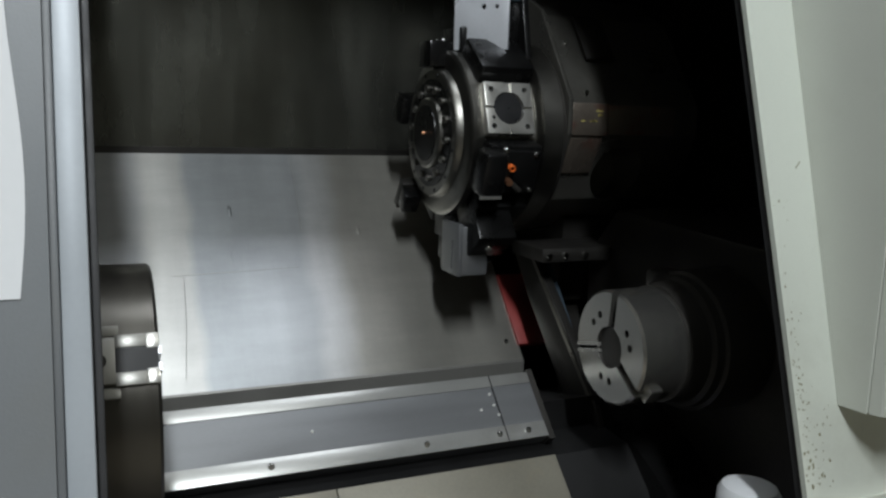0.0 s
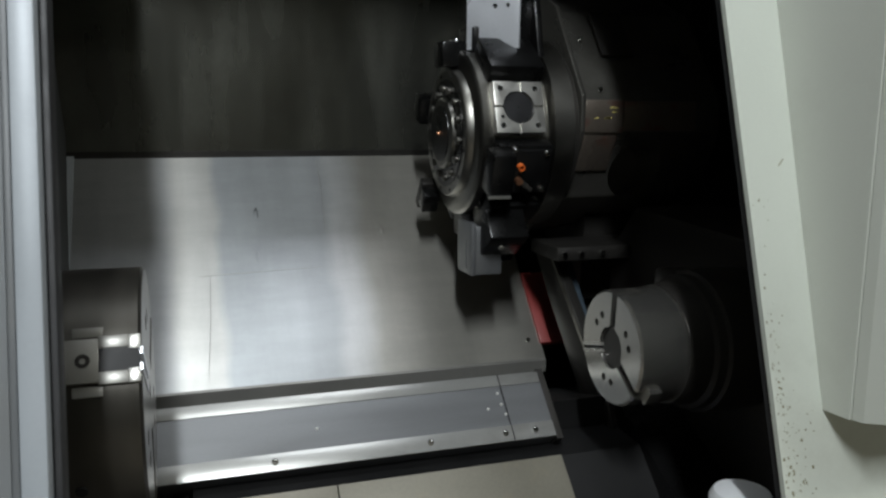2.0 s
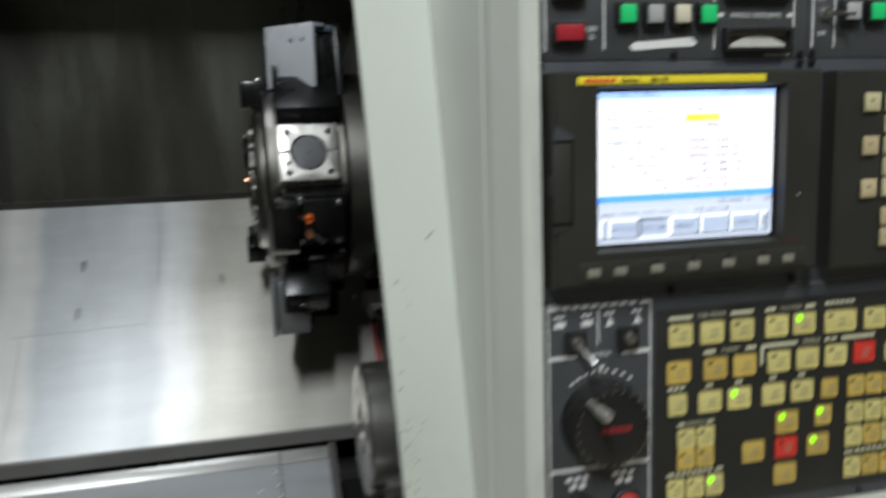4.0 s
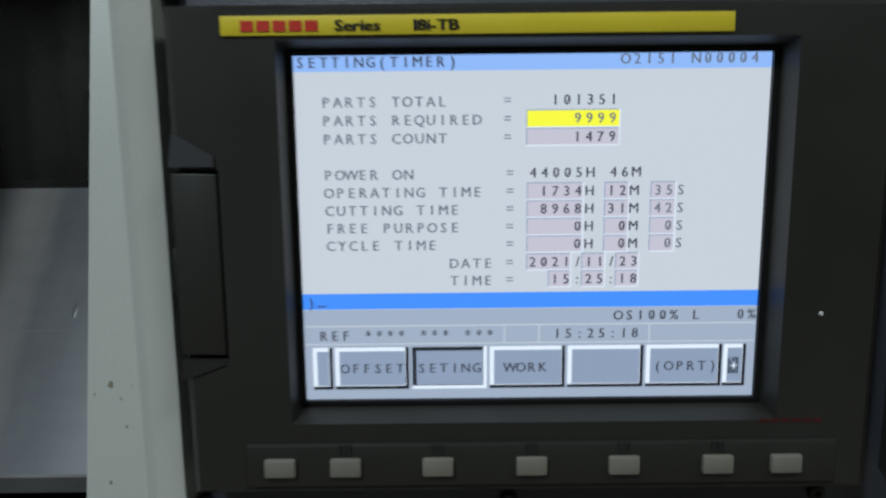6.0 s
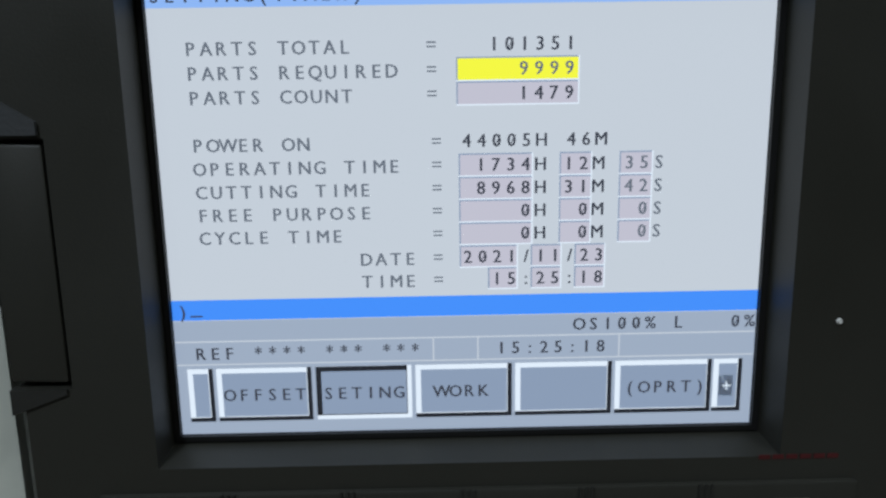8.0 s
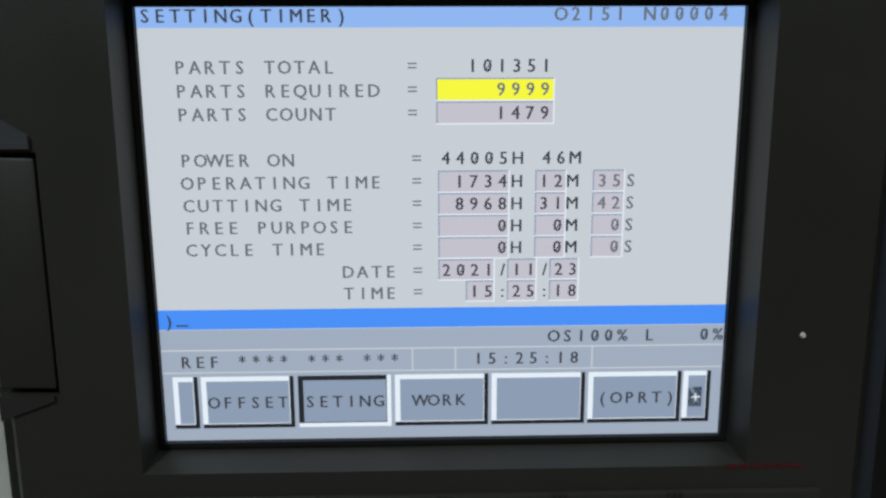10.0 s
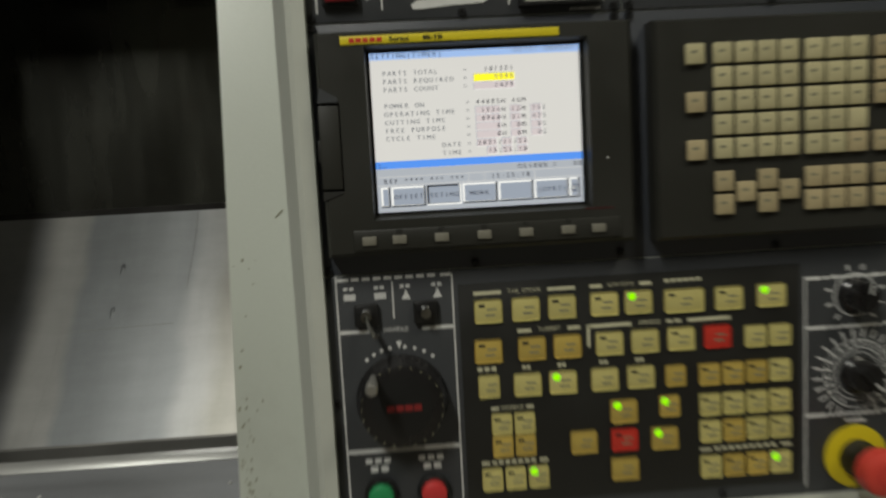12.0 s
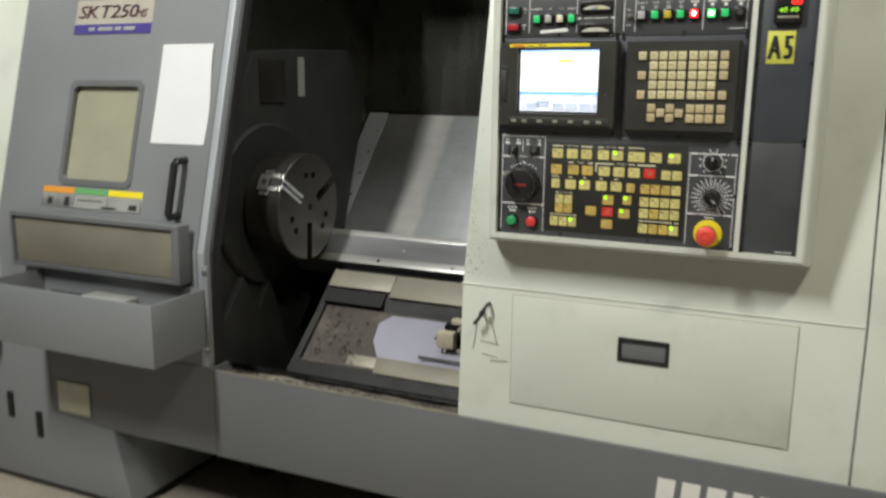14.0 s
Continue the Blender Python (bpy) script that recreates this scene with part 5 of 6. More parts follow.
for x0, x1, f0, f1 in ((-0.80, -0.52, 0.445, 0.46), (-0.79, -0.775, 0.05, 0.44), (-0.50, -0.495, 0.62, 0.98)):
    a, c = on_bed(SY0 + ux * f0, SZ0 + uz * f0, 0.0), on_bed(SY0 + ux * f1, SZ0 + uz * f1, 0.0)
    part("scratch", tube([(x0, *a), ((x0 + x1) / 2 + 0.003, *on_bed(SY0 + ux * (f0 + f1) / 2, SZ0 + uz * (f0 + f1) / 2, 0.0)), (x1, *c)], 0.0007, 6), "worn_strip", bed, "fine scratch in the sheet")
part("top_gap", box(-1.156, 0.3, 1.4185, 1.4255, 1.243, 1.261), "dark_steel", bed, "dark gap along the sheet's upper edge")
# solid piece whose near-black colour stands in for shade behind the rail
part("gutter", prism([(0.70, 0.80), (1.03, 0.70), (1.03, 0.66), (0.70, 0.70)], -1.16, 0.4), "hole_dark", bed, "near-black filler for the shade behind the rail")

RY0, RZ0, RY1, RZ1 = 0.628, 0.762, 0.724, 0.856
rail = thing("guide_rail_cover", (-0.55, 0.65, 0.7), "steel guide rail cover with two bright worn edges", "rail")
part("core", bed_prism(RY0, RZ0, RY1, RZ1, -1.05, -0.181, 0.10), "rail_dark", rail, "dull grey middle band")
for f0, f1 in ((0.0, 0.23), (0.83, 1.0)):
    a = on_bed(RY0 + (RY1 - RY0) * f0, RZ0 + (RZ1 - RZ0) * f0, 0.002)
    c = on_bed(RY0 + (RY1 - RY0) * f1, RZ0 + (RZ1 - RZ0) * f1, 0.002)
    part("wear_strip", bed_prism(*a, *c, -1.05, -0.181, 0.006, 0.0008), "worn_strip", rail, "bright worn strip")
a, c = on_bed(RY0, RZ0, 0.0028), on_bed(RY1, RZ1, 0.0028)
part("end_joint", bed_prism(*a, *c, -0.2655, -0.2635, 0.004), "hole_dark", rail)
for x in (-0.697, -0.424, -0.28, -0.22):
    p = on_bed(RY0 + 0.012, RZ0 + 0.011, 0.003)
    piece("rail_screw", bs, (x, p[0], p[1]), rail)
part("end_plate", bed_prism(RY0 - 0.004, RZ0 - 0.004, RY1 + 0.004, RZ1 + 0.004, -0.181, -0.168, 0.10), "dark_steel", rail)
for i, (x, f) in enumerate(((-0.272, 0.55), (-0.268, 0.4), (-0.274, 0.72), (-0.30, 0.5), (-0.62, 0.5))):
    p = on_bed(RY0 + (RY1 - RY0) * f, RZ0 + (RZ1 - RZ0) * f, 0.001)
    part("fleck", lathe([(-0.002, 0.002), (0, 0.003)], (x, p[0], p[1]), "y", 8), "label_white", rail)

low = thing("lower_way_cover", (-0.5, 0.55, 0.6), "tan coolant-stained lower way cover", "machine cover")
part("plate", bed_prism(0.526, 0.685, 0.588, 0.743, -0.60, -0.19, 0.02, 0.001), "tan_cover", low)
part("plate", bed_prism(0.540, 0.698, 0.588, 0.743, -0.835, -0.602, 0.02, 0.001), "tan_cover", low)
# underside and step coloured near-black, in place of shade below the cover
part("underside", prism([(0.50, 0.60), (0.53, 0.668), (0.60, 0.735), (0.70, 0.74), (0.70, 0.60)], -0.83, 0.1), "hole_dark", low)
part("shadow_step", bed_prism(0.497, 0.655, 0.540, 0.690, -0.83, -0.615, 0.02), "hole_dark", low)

pan = thing("chip_pan", (-0.55, 0.35, 0.4), "rusty brown chip pan with dried coolant and swarf", "tray")
part("slope", bed_prism(0.340, 0.500, 0.500, 0.640, -0.815, 0.1, 0.01), "chip_pan", pan)
# shade at the slope's foot is put into this strip's near-black colour
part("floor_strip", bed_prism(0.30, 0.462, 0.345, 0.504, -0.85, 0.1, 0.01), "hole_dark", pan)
part("front_gutter", prism([(0.0725, 0.508), (0.31, 0.455), (0.31, 0.44), (0.0725, 0.44)], -1.16, 0.1), "sludge", pan)
sheet_p = [(-0.56, 0.0), (-0.595, 0.055), (-0.60, 0.12), (-0.565, 0.155), (-0.10, 0.155), (-0.10, 0.0)]
sb = prism(sheet_p, 0.0, 0.003, "z")
ang = math.atan2(0.140, 0.160)
moved(sb, Matrix.Translation((0, on_bed(0.375, 0.530, 0.004)[0], on_bed(0.375, 0.530, 0.004)[1])) @ Matrix.Rotation(ang, 4, "X"))
part("clean_sheet", sb, "blue_sheet", pan, "pale bluish clean sheet in the pan")
part("front_strip", bed_prism(0.330, 0.498, 0.372, 0.536, -0.555, 0.1, 0.02, 0.001), "tan_cover", pan, "tan front strip")
part("front_strip", bed_prism(0.345, 0.506, 0.372, 0.532, -0.66, -0.558, 0.02, 0.001), "tan_cover", pan, "tan front strip")
part("front_rod", tube([(-1.0, 0.235, 0.487), (0.1, 0.235, 0.487)], 0.010, 10), "black_oxide", pan)
part("rod", tube([(-0.42, 0.372, 0.556), (-0.05, 0.372, 0.556)], 0.004, 8), "dark_steel", pan)

# dried sludge along the pan's foot
for x, y, rx, ry in ((-0.98, 0.25, 0.09, 0.045), (-0.80, 0.22, 0.12, 0.05), (-0.58, 0.24, 0.07, 0.035), (-0.42, 0.20, 0.10, 0.04), (-0.24, 0.24, 0.06, 0.03)):
    sl = bmesh.new()
    top = sl.verts.new((x, y, 0.503 - 0.22 * (y - 0.105) + 0.007))
    ring = []
    for k in range(22):
        q = random.uniform(0.7, 1.15)
        px, py = x + rx * q * math.cos(TAU * k / 22), y + ry * q * math.sin(TAU * k / 22)
        ring.append(sl.verts.new((px, py, 0.5005 - 0.22 * (py - 0.105))))
    for k in range(22):
        sl.faces.new((top, ring[k], ring[(k + 1) % 22]))
    part("sludge", sl, "sludge", pan, "dried pale sludge")

# loose swarf in the pan
random.seed(77)
sv, sf = [], []
for i in range(900):
    if i % 12:
        x, y = random.uniform(-1.05, -0.10), random.uniform(0.14, 0.30)
        z = 0.503 - 0.22 * (y - 0.105)
    else:
        k = random.random() ** 1.5
        x, y, z = random.uniform(-0.80, -0.62), 0.345 + 0.15 * k, 0.512 + 0.131 * k
    a, l, w, h = random.uniform(0, TAU), random.uniform(0.002, 0.008), random.uniform(0.0008, 0.003), random.uniform(0.0005, 0.003)
    ca, sa, n = math.cos(a), math.sin(a), len(sv)
    for u, v, q in ((-l, -w, 0), (-l, w, 0.001), (0, -w, h), (0, w, h + 0.001), (l, -w, 0), (l, w, 0.002)):
        sv.append((x + u * ca - v * sa, y + u * sa + v * ca, z + q))
    sf += [(n, n + 2, n + 3, n + 1), (n + 2, n + 4, n + 5, n + 3)]
sw = bpy.data.meshes.new("swarf")
sw.from_pydata(sv, [], sf)
sw.materials.append(M["chip_pan"])
swarf = new("swarf", sw)
tagged(swarf, "loose brown metal swarf scattered over the pan", "swarf", kind="stuff")

# small tool probe at the opening's foot
probe = thing("tool_setter", (-0.33, 0.42, 0.58), "small square tan tool setter block on a black mount", "tool")
part("mount", box(-0.355, -0.25, 0.415, 0.455, 0.575, 0.655, 0.006), "black_oxide", probe)
part("block", box(-0.368, -0.312, 0.385, 0.418, 0.588, 0.638, 0.005), "setter_tan", probe, "tan square head")
for x, z in ((-0.372, 0.612), (-0.345, 0.578), (-0.30, 0.582), (-0.30, 0.645)):
    part("knob", lathe([(-0.012, 0.007), (0.004, 0.010)], (x, 0.41, z), "y", 10), "chrome", probe)
part("top_bracket", box(-0.335, -0.28, 0.42, 0.45, 0.655, 0.670, 0.003), "setter_tan", probe)

# ---- headstock and main chuck ----
AY, AZ = 0.503, 0.964
head = thing("headstock", (-1.1, 0.6, 0.5), "dark painted headstock casting behind the chuck", "machine part")
part("casting", prism([(0.24, 0.36), (0.24, 0.90), (0.36, 1.30), (0.46, 1.46), (0.64, 1.478), (1.06, 1.497), (1.10, 1.47), (1.19, 1.30), (1.02, 0.80), (0.74, 0.54), (0.60, 0.36)], -1.157, -1.05, bev=0.012), "cast_paint", head, "dark grey casting with rounded corners")
part("bearing_cap", lathe([(-0.09, 0.27), (-0.01, 0.27), (0.0, 0.262)], (-1.03, AY, AZ), "x", 56), "cast_paint", head)
part("label_plate", box(-1.05, -1.0485, 0.705, 0.745, 1.32, 1.455), "label_grey", head, "narrow grey label plate")
part("cover", box(-1.05, -1.043, 0.48, 0.62, 1.30, 1.44, 0.003), "dark_steel", head)
part("guard", prism([(0.22, 0.36), (0.22, 0.62), (0.33, 0.75), (0.40, 0.62), (0.47, 0.72), (0.60, 0.36)], -1.05, -1.02, bev=0.004), "cast_paint", head, "dark pointed sheet guard below the chuck")
part("bed_end", prism([(0.32, 0.36), (0.32, 0.47), (0.50, 0.62), (0.60, 0.72), (0.70, 0.72), (0.70, 0.36)], -0.86, -0.836, bev=0.004), "cast_paint", head, "dark stepped end of the machine bed")


def chuck(name, x, r, depth, sgn, label, jaw_steel, angles, hole_r, steel="chuck_steel"):
    """A three-slot power chuck whose face looks along sgn."""
    t = thing(name, (x, AY, AZ), label, "chuck")
    prof = [(-sgn * depth, r * 0.985), (-sgn * (depth - 0.004), r), (-sgn * 0.004, r), (0.0, r - 0.004)]
    b = lathe(prof, (x, AY, AZ), "x", 72)
    cutters = []
    for a in angles:
        m = Matrix.Translation((x, AY, AZ)) @ Matrix.Rotation(radians(a), 4, "X")
        w = r * 0.085
        cutters.append(moved(box(-sgn * 0.042 if sgn > 0 else -0.01, 0.01 if sgn > 0 else 0.042, r * 0.30, r * 1.1, -w, w), m))
        cutters.append(moved(box(min(-sgn * 0.042, -sgn * 0.020), max(-sgn * 0.042, -sgn * 0.020), r * 0.30, r * 1.1, -w * 1.8, w * 1.8), m))
    cutters.append(lathe([(-0.03, hole_r), (0.03, hole_r)], (x, AY, AZ), "x", 36))
    for a in angles:
        for da in (48, 72):
            for rr in (0.60,):
                m = Matrix.Translation((x, AY, AZ)) @ Matrix.Rotation(radians(a + da), 4, "X")
                cutters.append(moved(lathe([(-0.02, r * 0.066), (0.02, r * 0.066)], (0, r * rr, 0), "x", 14), m))
    part("body", cut(b, cutters), steel, t, "dark machined steel body", 30)
    part("centre_plug", lathe([(0.005, hole_r - 0.0008), (0.028, hole_r - 0.0008)], (x, AY, AZ), "x", 36) if sgn < 0 else lathe([(-0.028, hole_r - 0.0008), (-0.004, hole_r - 0.0008)], (x, AY, AZ), "x", 36), "dark_steel", t)
    for i, a in enumerate(angles):
        m = Matrix.Translation((x, AY, AZ)) @ Matrix.Rotation(radians(a), 4, "X")
        w = r * 0.085
        if jaw_steel[i] == "black_oxide":
            continue
        # lit slot walls: the light on them is put into the liner's colour
        for s in (-1, 1):
            up = 0.0015 if jaw_steel[i] == "plate_bright" else 0.0
            lo = moved(box(min(sgn * up, -sgn * 0.018), max(sgn * up, -sgn * 0.018), r * 0.30, r * 0.992, min(s * w * 0.35, s * w * 0.98), max(s * w * 0.35, s * w * 0.98)), m)
            part("slot_liner", lo, jaw_steel[i], t, "ground slot edge, coloured bright as if lit" if "bright" in jaw_steel[i] else "")
    return t


main = chuck("main_chuck", -0.880, 0.176, 0.128, 1, "large dark steel three-slot lathe chuck without jaws", ("plate_bright", "black_oxide", "black_oxide"), (148, 28, 268), 0.012)
# T-shaped jaw carrier at the rim
mj = Matrix.Translation((-0.880, AY, AZ)) @ Matrix.Rotation(radians(148), 4, "X")
for v in (-1, 1):
    part("carrier_end", moved(box(-0.0147, -0.001, 0.160, 0.1790, min(v * 0.012, v * 0.030), max(v * 0.012, v * 0.030), 0.001), mj), "bright_steel", main, "bright ground end of the jaw carrier")
    part("carrier_tab", moved(box(-0.078, -0.044, 0.155, 0.1740, min(v * 0.0305, v * 0.043), max(v * 0.0305, v * 0.043), 0.0005), mj), "carrier_steel", main)
jb = box(-0.088, -0.0485, 0.160, 0.1792, -0.027, 0.027, 0.0008)
for v in (-1, 1):
    jb = join(jb, box(-0.0486, -0.0148, 0.160, 0.1791, min(v * 0.0145, v * 0.030), max(v * 0.0145, v * 0.030), 0.0006))
part("jaw_carrier", moved(jb, mj), "carrier_steel", main, "grey cross-shaped jaw carrier with a T-slot")
part("carrier_slot", moved(box(-0.0484, -0.002, 0.150, 0.1783, -0.0143, 0.0143), mj), "hole_dark", main)
part("carrier_screw", cut(moved(lathe([(0.172, 0.0085), (0.1800, 0.0085)], (0, 0, 0), "y", 20), mj @ Matrix.Translation((-0.066, 0, 0))), [moved(lathe([(0.175, 0.004), (0.19, 0.004)], (0, 0, 0), "y", 6), mj @ Matrix.Translation((-0.066, 0, 0)))]), "dark_steel", main)
part("grease_screw", moved(lathe([(0.176, 0.0075), (0.1788, 0.007)], (0, 0, 0), "y", 14), Matrix.Translation((-0.955, AY, AZ)) @ Matrix.Rotation(radians(201), 4, "X")), "hole_dark", main)

# ---- second spindle ----
sub = chuck("second_chuck", -0.148, 0.0985, 0.135, -1, "smaller polished steel three-slot chuck without jaws", ("black_oxide", "black_oxide", "bright_steel"), (95, 216, 346), 0.036, "polished_steel")
stock = thing("second_spindle_head", (0.2, 0.6, 0.6), "dark second spindle housing behind its chuck", "machine part")
part("flange", lathe([(-0.058, 0.102), (-0.02, 0.108), (-0.015, 0.116), (0.0, 0.118), (0.004, 0.124), (0.04, 0.126), (0.10, 0.126)], (0.0, AY, AZ), "x", 56), "dark_steel", stock, "dark stepped spindle flange")
part("cap_block", box(-0.012, 0.05, AY + 0.035, AY + 0.095, AZ + 0.075, AZ + 0.116, 0.012), "dark_steel", stock)
part("housing", prism([(0.22, 0.36), (0.22, 1.05), (0.30, 1.13), (0.85, 1.16), (0.95, 1.05), (0.95, 0.36)], 0.10, 0.9, bev=0.01), "dark_steel", stock)
part("saddle", prism([(0.30, 0.40), (0.42, 0.66), (0.70, 0.80), (0.86, 0.86), (0.86, 0.40)], -0.02, 0.5), "black_oxide", stock)
part("side_rail", prism([(0.66, 0.70), (0.70, 0.78), (0.98, 1.05), (1.06, 1.05), (0.98, 0.95), (0.76, 0.72)], -0.040, -0.008, bev=0.003), "dark_steel", stock, "steel side cover with a bright edge")
part("side_edge", prism([(0.655, 0.70), (0.695, 0.785), (0.975, 1.055), (0.985, 1.052), (0.705, 0.780), (0.665, 0.70)], -0.0405, -0.034), "turret_steel", stock)
part("side_plate", prism([(0.80, 0.80), (0.98, 1.02), (1.05, 1.02), (0.90, 0.80)], -0.010, 0.02), "blue_plate", stock)
wiper = bed_prism(1.030, 0.814, 1.160, 0.958, -0.031, 0.045, 0.02, 0.002)
solid("red_wiper", moved(wiper, Matrix.Translation((0, NY * 0.008, NZ * 0.008))), "red_rubber", "red rubber wiper strip at the end of the sheet", "wiper")
solid("white_cup", lathe([(-0.16, 0.040), (-0.02, 0.042), (0.0, 0.045), (0.022, 0.044), (0.032, 0.038), (0.036, 0.028)], (-0.098, 0.215, 0.802), "z", 28), "paper", "white rounded plastic cap low in the work space", "cap")

# ---- turret ----
TY, TZ, TX = 1.030, 1.312, -0.255
RT = 0.180
tur = thing("tool_turret", (TX, TY, TZ), "ten-station steel tool turret with bolted face rings", "turret")


def station(k):
    """Axes of a turret station: x along the axis, y outwards, z along the rim."""
    return Matrix.Translation((0, TY, TZ)) @ Matrix.Rotation(radians(180 - 17 - 36 * k), 4, "X")


drum = lathe([(0.0, 0.168), (0.004, 0.1755), (0.007, RT - 0.002), (0.150, RT - 0.002), (0.153, RT - 0.006)], (TX, TY, TZ), "x", 80)
flats = [moved(box(TX + 0.020, TX + 0.145, RT - 0.010, RT + 0.1, -0.056, 0.056), station(k)) for k in range(10)]
part("drum", cut(drum, flats), "turret_steel", tur, "round steel drum with ten flats")
part("rear_drum", lathe([(0.0, 0.196), (0.004, 0.206), (0.048, 0.206), (0.050, 0.202)], (-0.108, TY, TZ), "x", 72), "turret_steel", tur, "wider steel ring behind the drum")
part("rear_ring", lathe([(0.0, 0.198), (0.008, 0.198), (0.010, 0.192), (0.014, 0.192)], (-0.0578, TY, TZ), "x", 72), "dark_steel", tur)
part("face_ring", lathe([(-0.016, 0.118), (-0.016, 0.134), (-0.013, 0.137), (0.0, 0.140)], (TX, TY, TZ), "x", 64), "turret_steel", tur, "bright steel face ring")
part("ring_recess", lathe([(-0.0175, 0.116), (-0.004, 0.116)], (TX, TY, TZ), "x", 56), "black_oxide", tur)
part("hub_ring", lathe([(-0.028, 0.064), (-0.028, 0.072), (-0.025, 0.076), (-0.010, 0.078)], (TX, TY, TZ), "x", 48), "turret_steel", tur, "steel hub ring")
part("hub_cap", lathe([(-0.030, 0.060), (-0.020, 0.063)], (TX, TY, TZ), "x", 40), "black_oxide", tur, "black hub cap")
part("hub_nipple", lathe([(-0.036, 0.003), (-0.029, 0.004)], (TX, TY, TZ), "x", 10), "copper_part", tur)
cs = mesh_of(cut(lathe([(-0.008, 0.0065), (-0.007, 0.0078), (0, 0.0078)], (0, 0, 0), "x", 16), [lathe([(-0.02, 0.004), (-0.004, 0.004)], (0, 0, 0), "x", 6)]), "turret_steel", 40)
for i in range(14):
    a = TAU * (i + 0.3) / 14
    piece("cap_screw", cs, (TX - 0.0175, TY + 0.096 * math.cos(a), TZ + 0.096 * math.sin(a)), tur)
ss = mesh_of(lathe([(-0.002, 0.0038), (0, 0.0042)], (0, 0, 0), "x", 10), "hole_dark", 40)
for i in range(12):
    a = TAU * (i + 0.5) / 12
    piece("ring_screw", ss, (TX - 0.0155, TY + 0.126 * math.cos(a), TZ + 0.126 * math.sin(a)), tur)


def mount_block(k):
    """The square tool seat of a station, with a bore, a cross slot and four holes."""
    m = station(k)
    b = box(-0.228, -0.122, RT - 0.011, RT + 0.012, -0.053, 0.053, 0.0012)
    cutters = [lathe([(0, 0.034), (1, 0.034)], (-0.176, 0, 0), "y", 36), box(-0.185, -0.168, RT + 0.008, 1, -0.1, -0.03), box(-0.177, -0.175, RT + 0.008, 1, 0.03, 0.1), box(-0.3, 0.0, RT + 0.006, 1, -0.0035, 0.0015)]
    for x in (-0.213, -0.138):
        for z in (-0.038, 0.038):
            cutters.append(lathe([(0, 0.0058), (1, 0.0058)], (x, 0, z), "y", 12))
    seat = part("tool_seat", moved(cut(b, cutters), m), "bright_steel", tur, "bright square tool seat")
    part("bore_plug", moved(lathe([(RT - 0.03, 0.0325), (RT + 0.004, 0.0325), (RT + 0.006, 0.031)], (-0.175, 0, -0.001), "y", 36), m), "plug_steel", seat, "dark turned bore plug")
    part("plug_centre", moved(lathe([(RT, 0.002), (RT + 0.0065, 0.002)], (-0.175, 0, -0.001), "y", 8), m), "hole_dark", seat)
    for x, z in ((-0.213, -0.038), (-0.213, 0.038), (-0.138, -0.038), (-0.138, 0.038), (-0.213, 0.020)):
        part("bolt_hole", moved(lathe([(RT - 0.01, 0.0055), (RT + 0.003 if z != 0.020 else RT + 0.0125, 0.0055 if z != 0.020 else 0.004)], (x, 0, z), "y", 10), m), "hole_dark", seat)


for k in (0, 3, 5):
    mount_block(k)


def holder(name, k, label):
    return thing(name, station(k) @ Vector((-0.176, RT, 0)), label, "tool holder", "tool holders on the turret")


def bolt_on(t, k, x, r, z, s=0.008):
    part("bolt", moved(cut(lathe([(r, s), (r + 0.007, s), (r + 0.009, s * 0.8)], (x, 0, z), "y", 14), [lathe([(r + 0.004, s * 0.5), (1, s * 0.5)], (x, 0, z), "y", 6)]), station(k)), "chrome", t)


# upper holder with a bright stop plate
h1 = holder("turning_tool_holder", 1, "black steel tool holder carrying a bright square plate")
m = station(1)
part("base", moved(box(-0.230, -0.112, RT - 0.012, RT + 0.030, -0.052, 0.052, 0.004), m), "black_oxide", h1)
part("tower", box(-0.158, -0.105, 0.945, 1.060, 1.455, 1.590, 0.006), "black_oxide", h1)
part("rear_web", prism([(0.95, 1.45), (0.90, 1.47), (0.93, 1.60), (0.99, 1.62), (1.05, 1.55)], -0.112, -0.098, bev=0.003), "black_oxide", h1)
part("clamp_bar", moved(box(-0.016, 0.016, -0.014, 0.014, -0.042, 0.042, 0.011), Matrix.Translation((-0.205, 0.945, 1.462)) @ Matrix.Rotation(radians(-18), 4, "Y") @ Matrix.Rotation(radians(20), 4, "X")), "black_oxide", h1, "rounded black clamp bar")
for dx, dz in ((-0.012, 0.030), (0.010, -0.032)):
    part("bolt", cut(lathe([(-0.010, 0.006), (0, 0.0075)], (-0.205 + dx, 0.935 - 0.008 * (1 if dz < 0 else 0), 1.462 + dz), "y", 14), [lathe([(-0.02, 0.003), (-0.006, 0.003)], (-0.205 + dx, 0.935, 1.462 + dz), "y", 6)]), "chrome", h1)
mp = Matrix.Translation((-0.192, 0.955, 0.0)) @ Matrix.Rotation(radians(-46), 4, "Z")
plate = cut(box(-0.060, 0.060, -0.004, 0.004, 1.488, 1.606, 0.0008), [lathe([(-0.1, 0.0055), (0.1, 0.0055)], (0.005, 0, 1.575), "y", 14), lathe([(-0.1, 0.0045), (0.1, 0.0045)], (0.034, 0, 1.575), "y", 14)])
part("plate", moved(plate, mp), "plate_bright", h1, "bright flat steel plate with drilled holes")
part("plate_flange", moved(prism([(-0.060, 0.004), (0.060, 0.004), (0.060, 0.030), (0.0, 0.085), (-0.060, 0.085)], 1.600, 1.606, "z"), mp), "plate_bright", h1)
part("cap", box(-0.155, -0.100, 0.940, 1.05, 1.591, 1.604, 0.003), "blue_plate", h1)

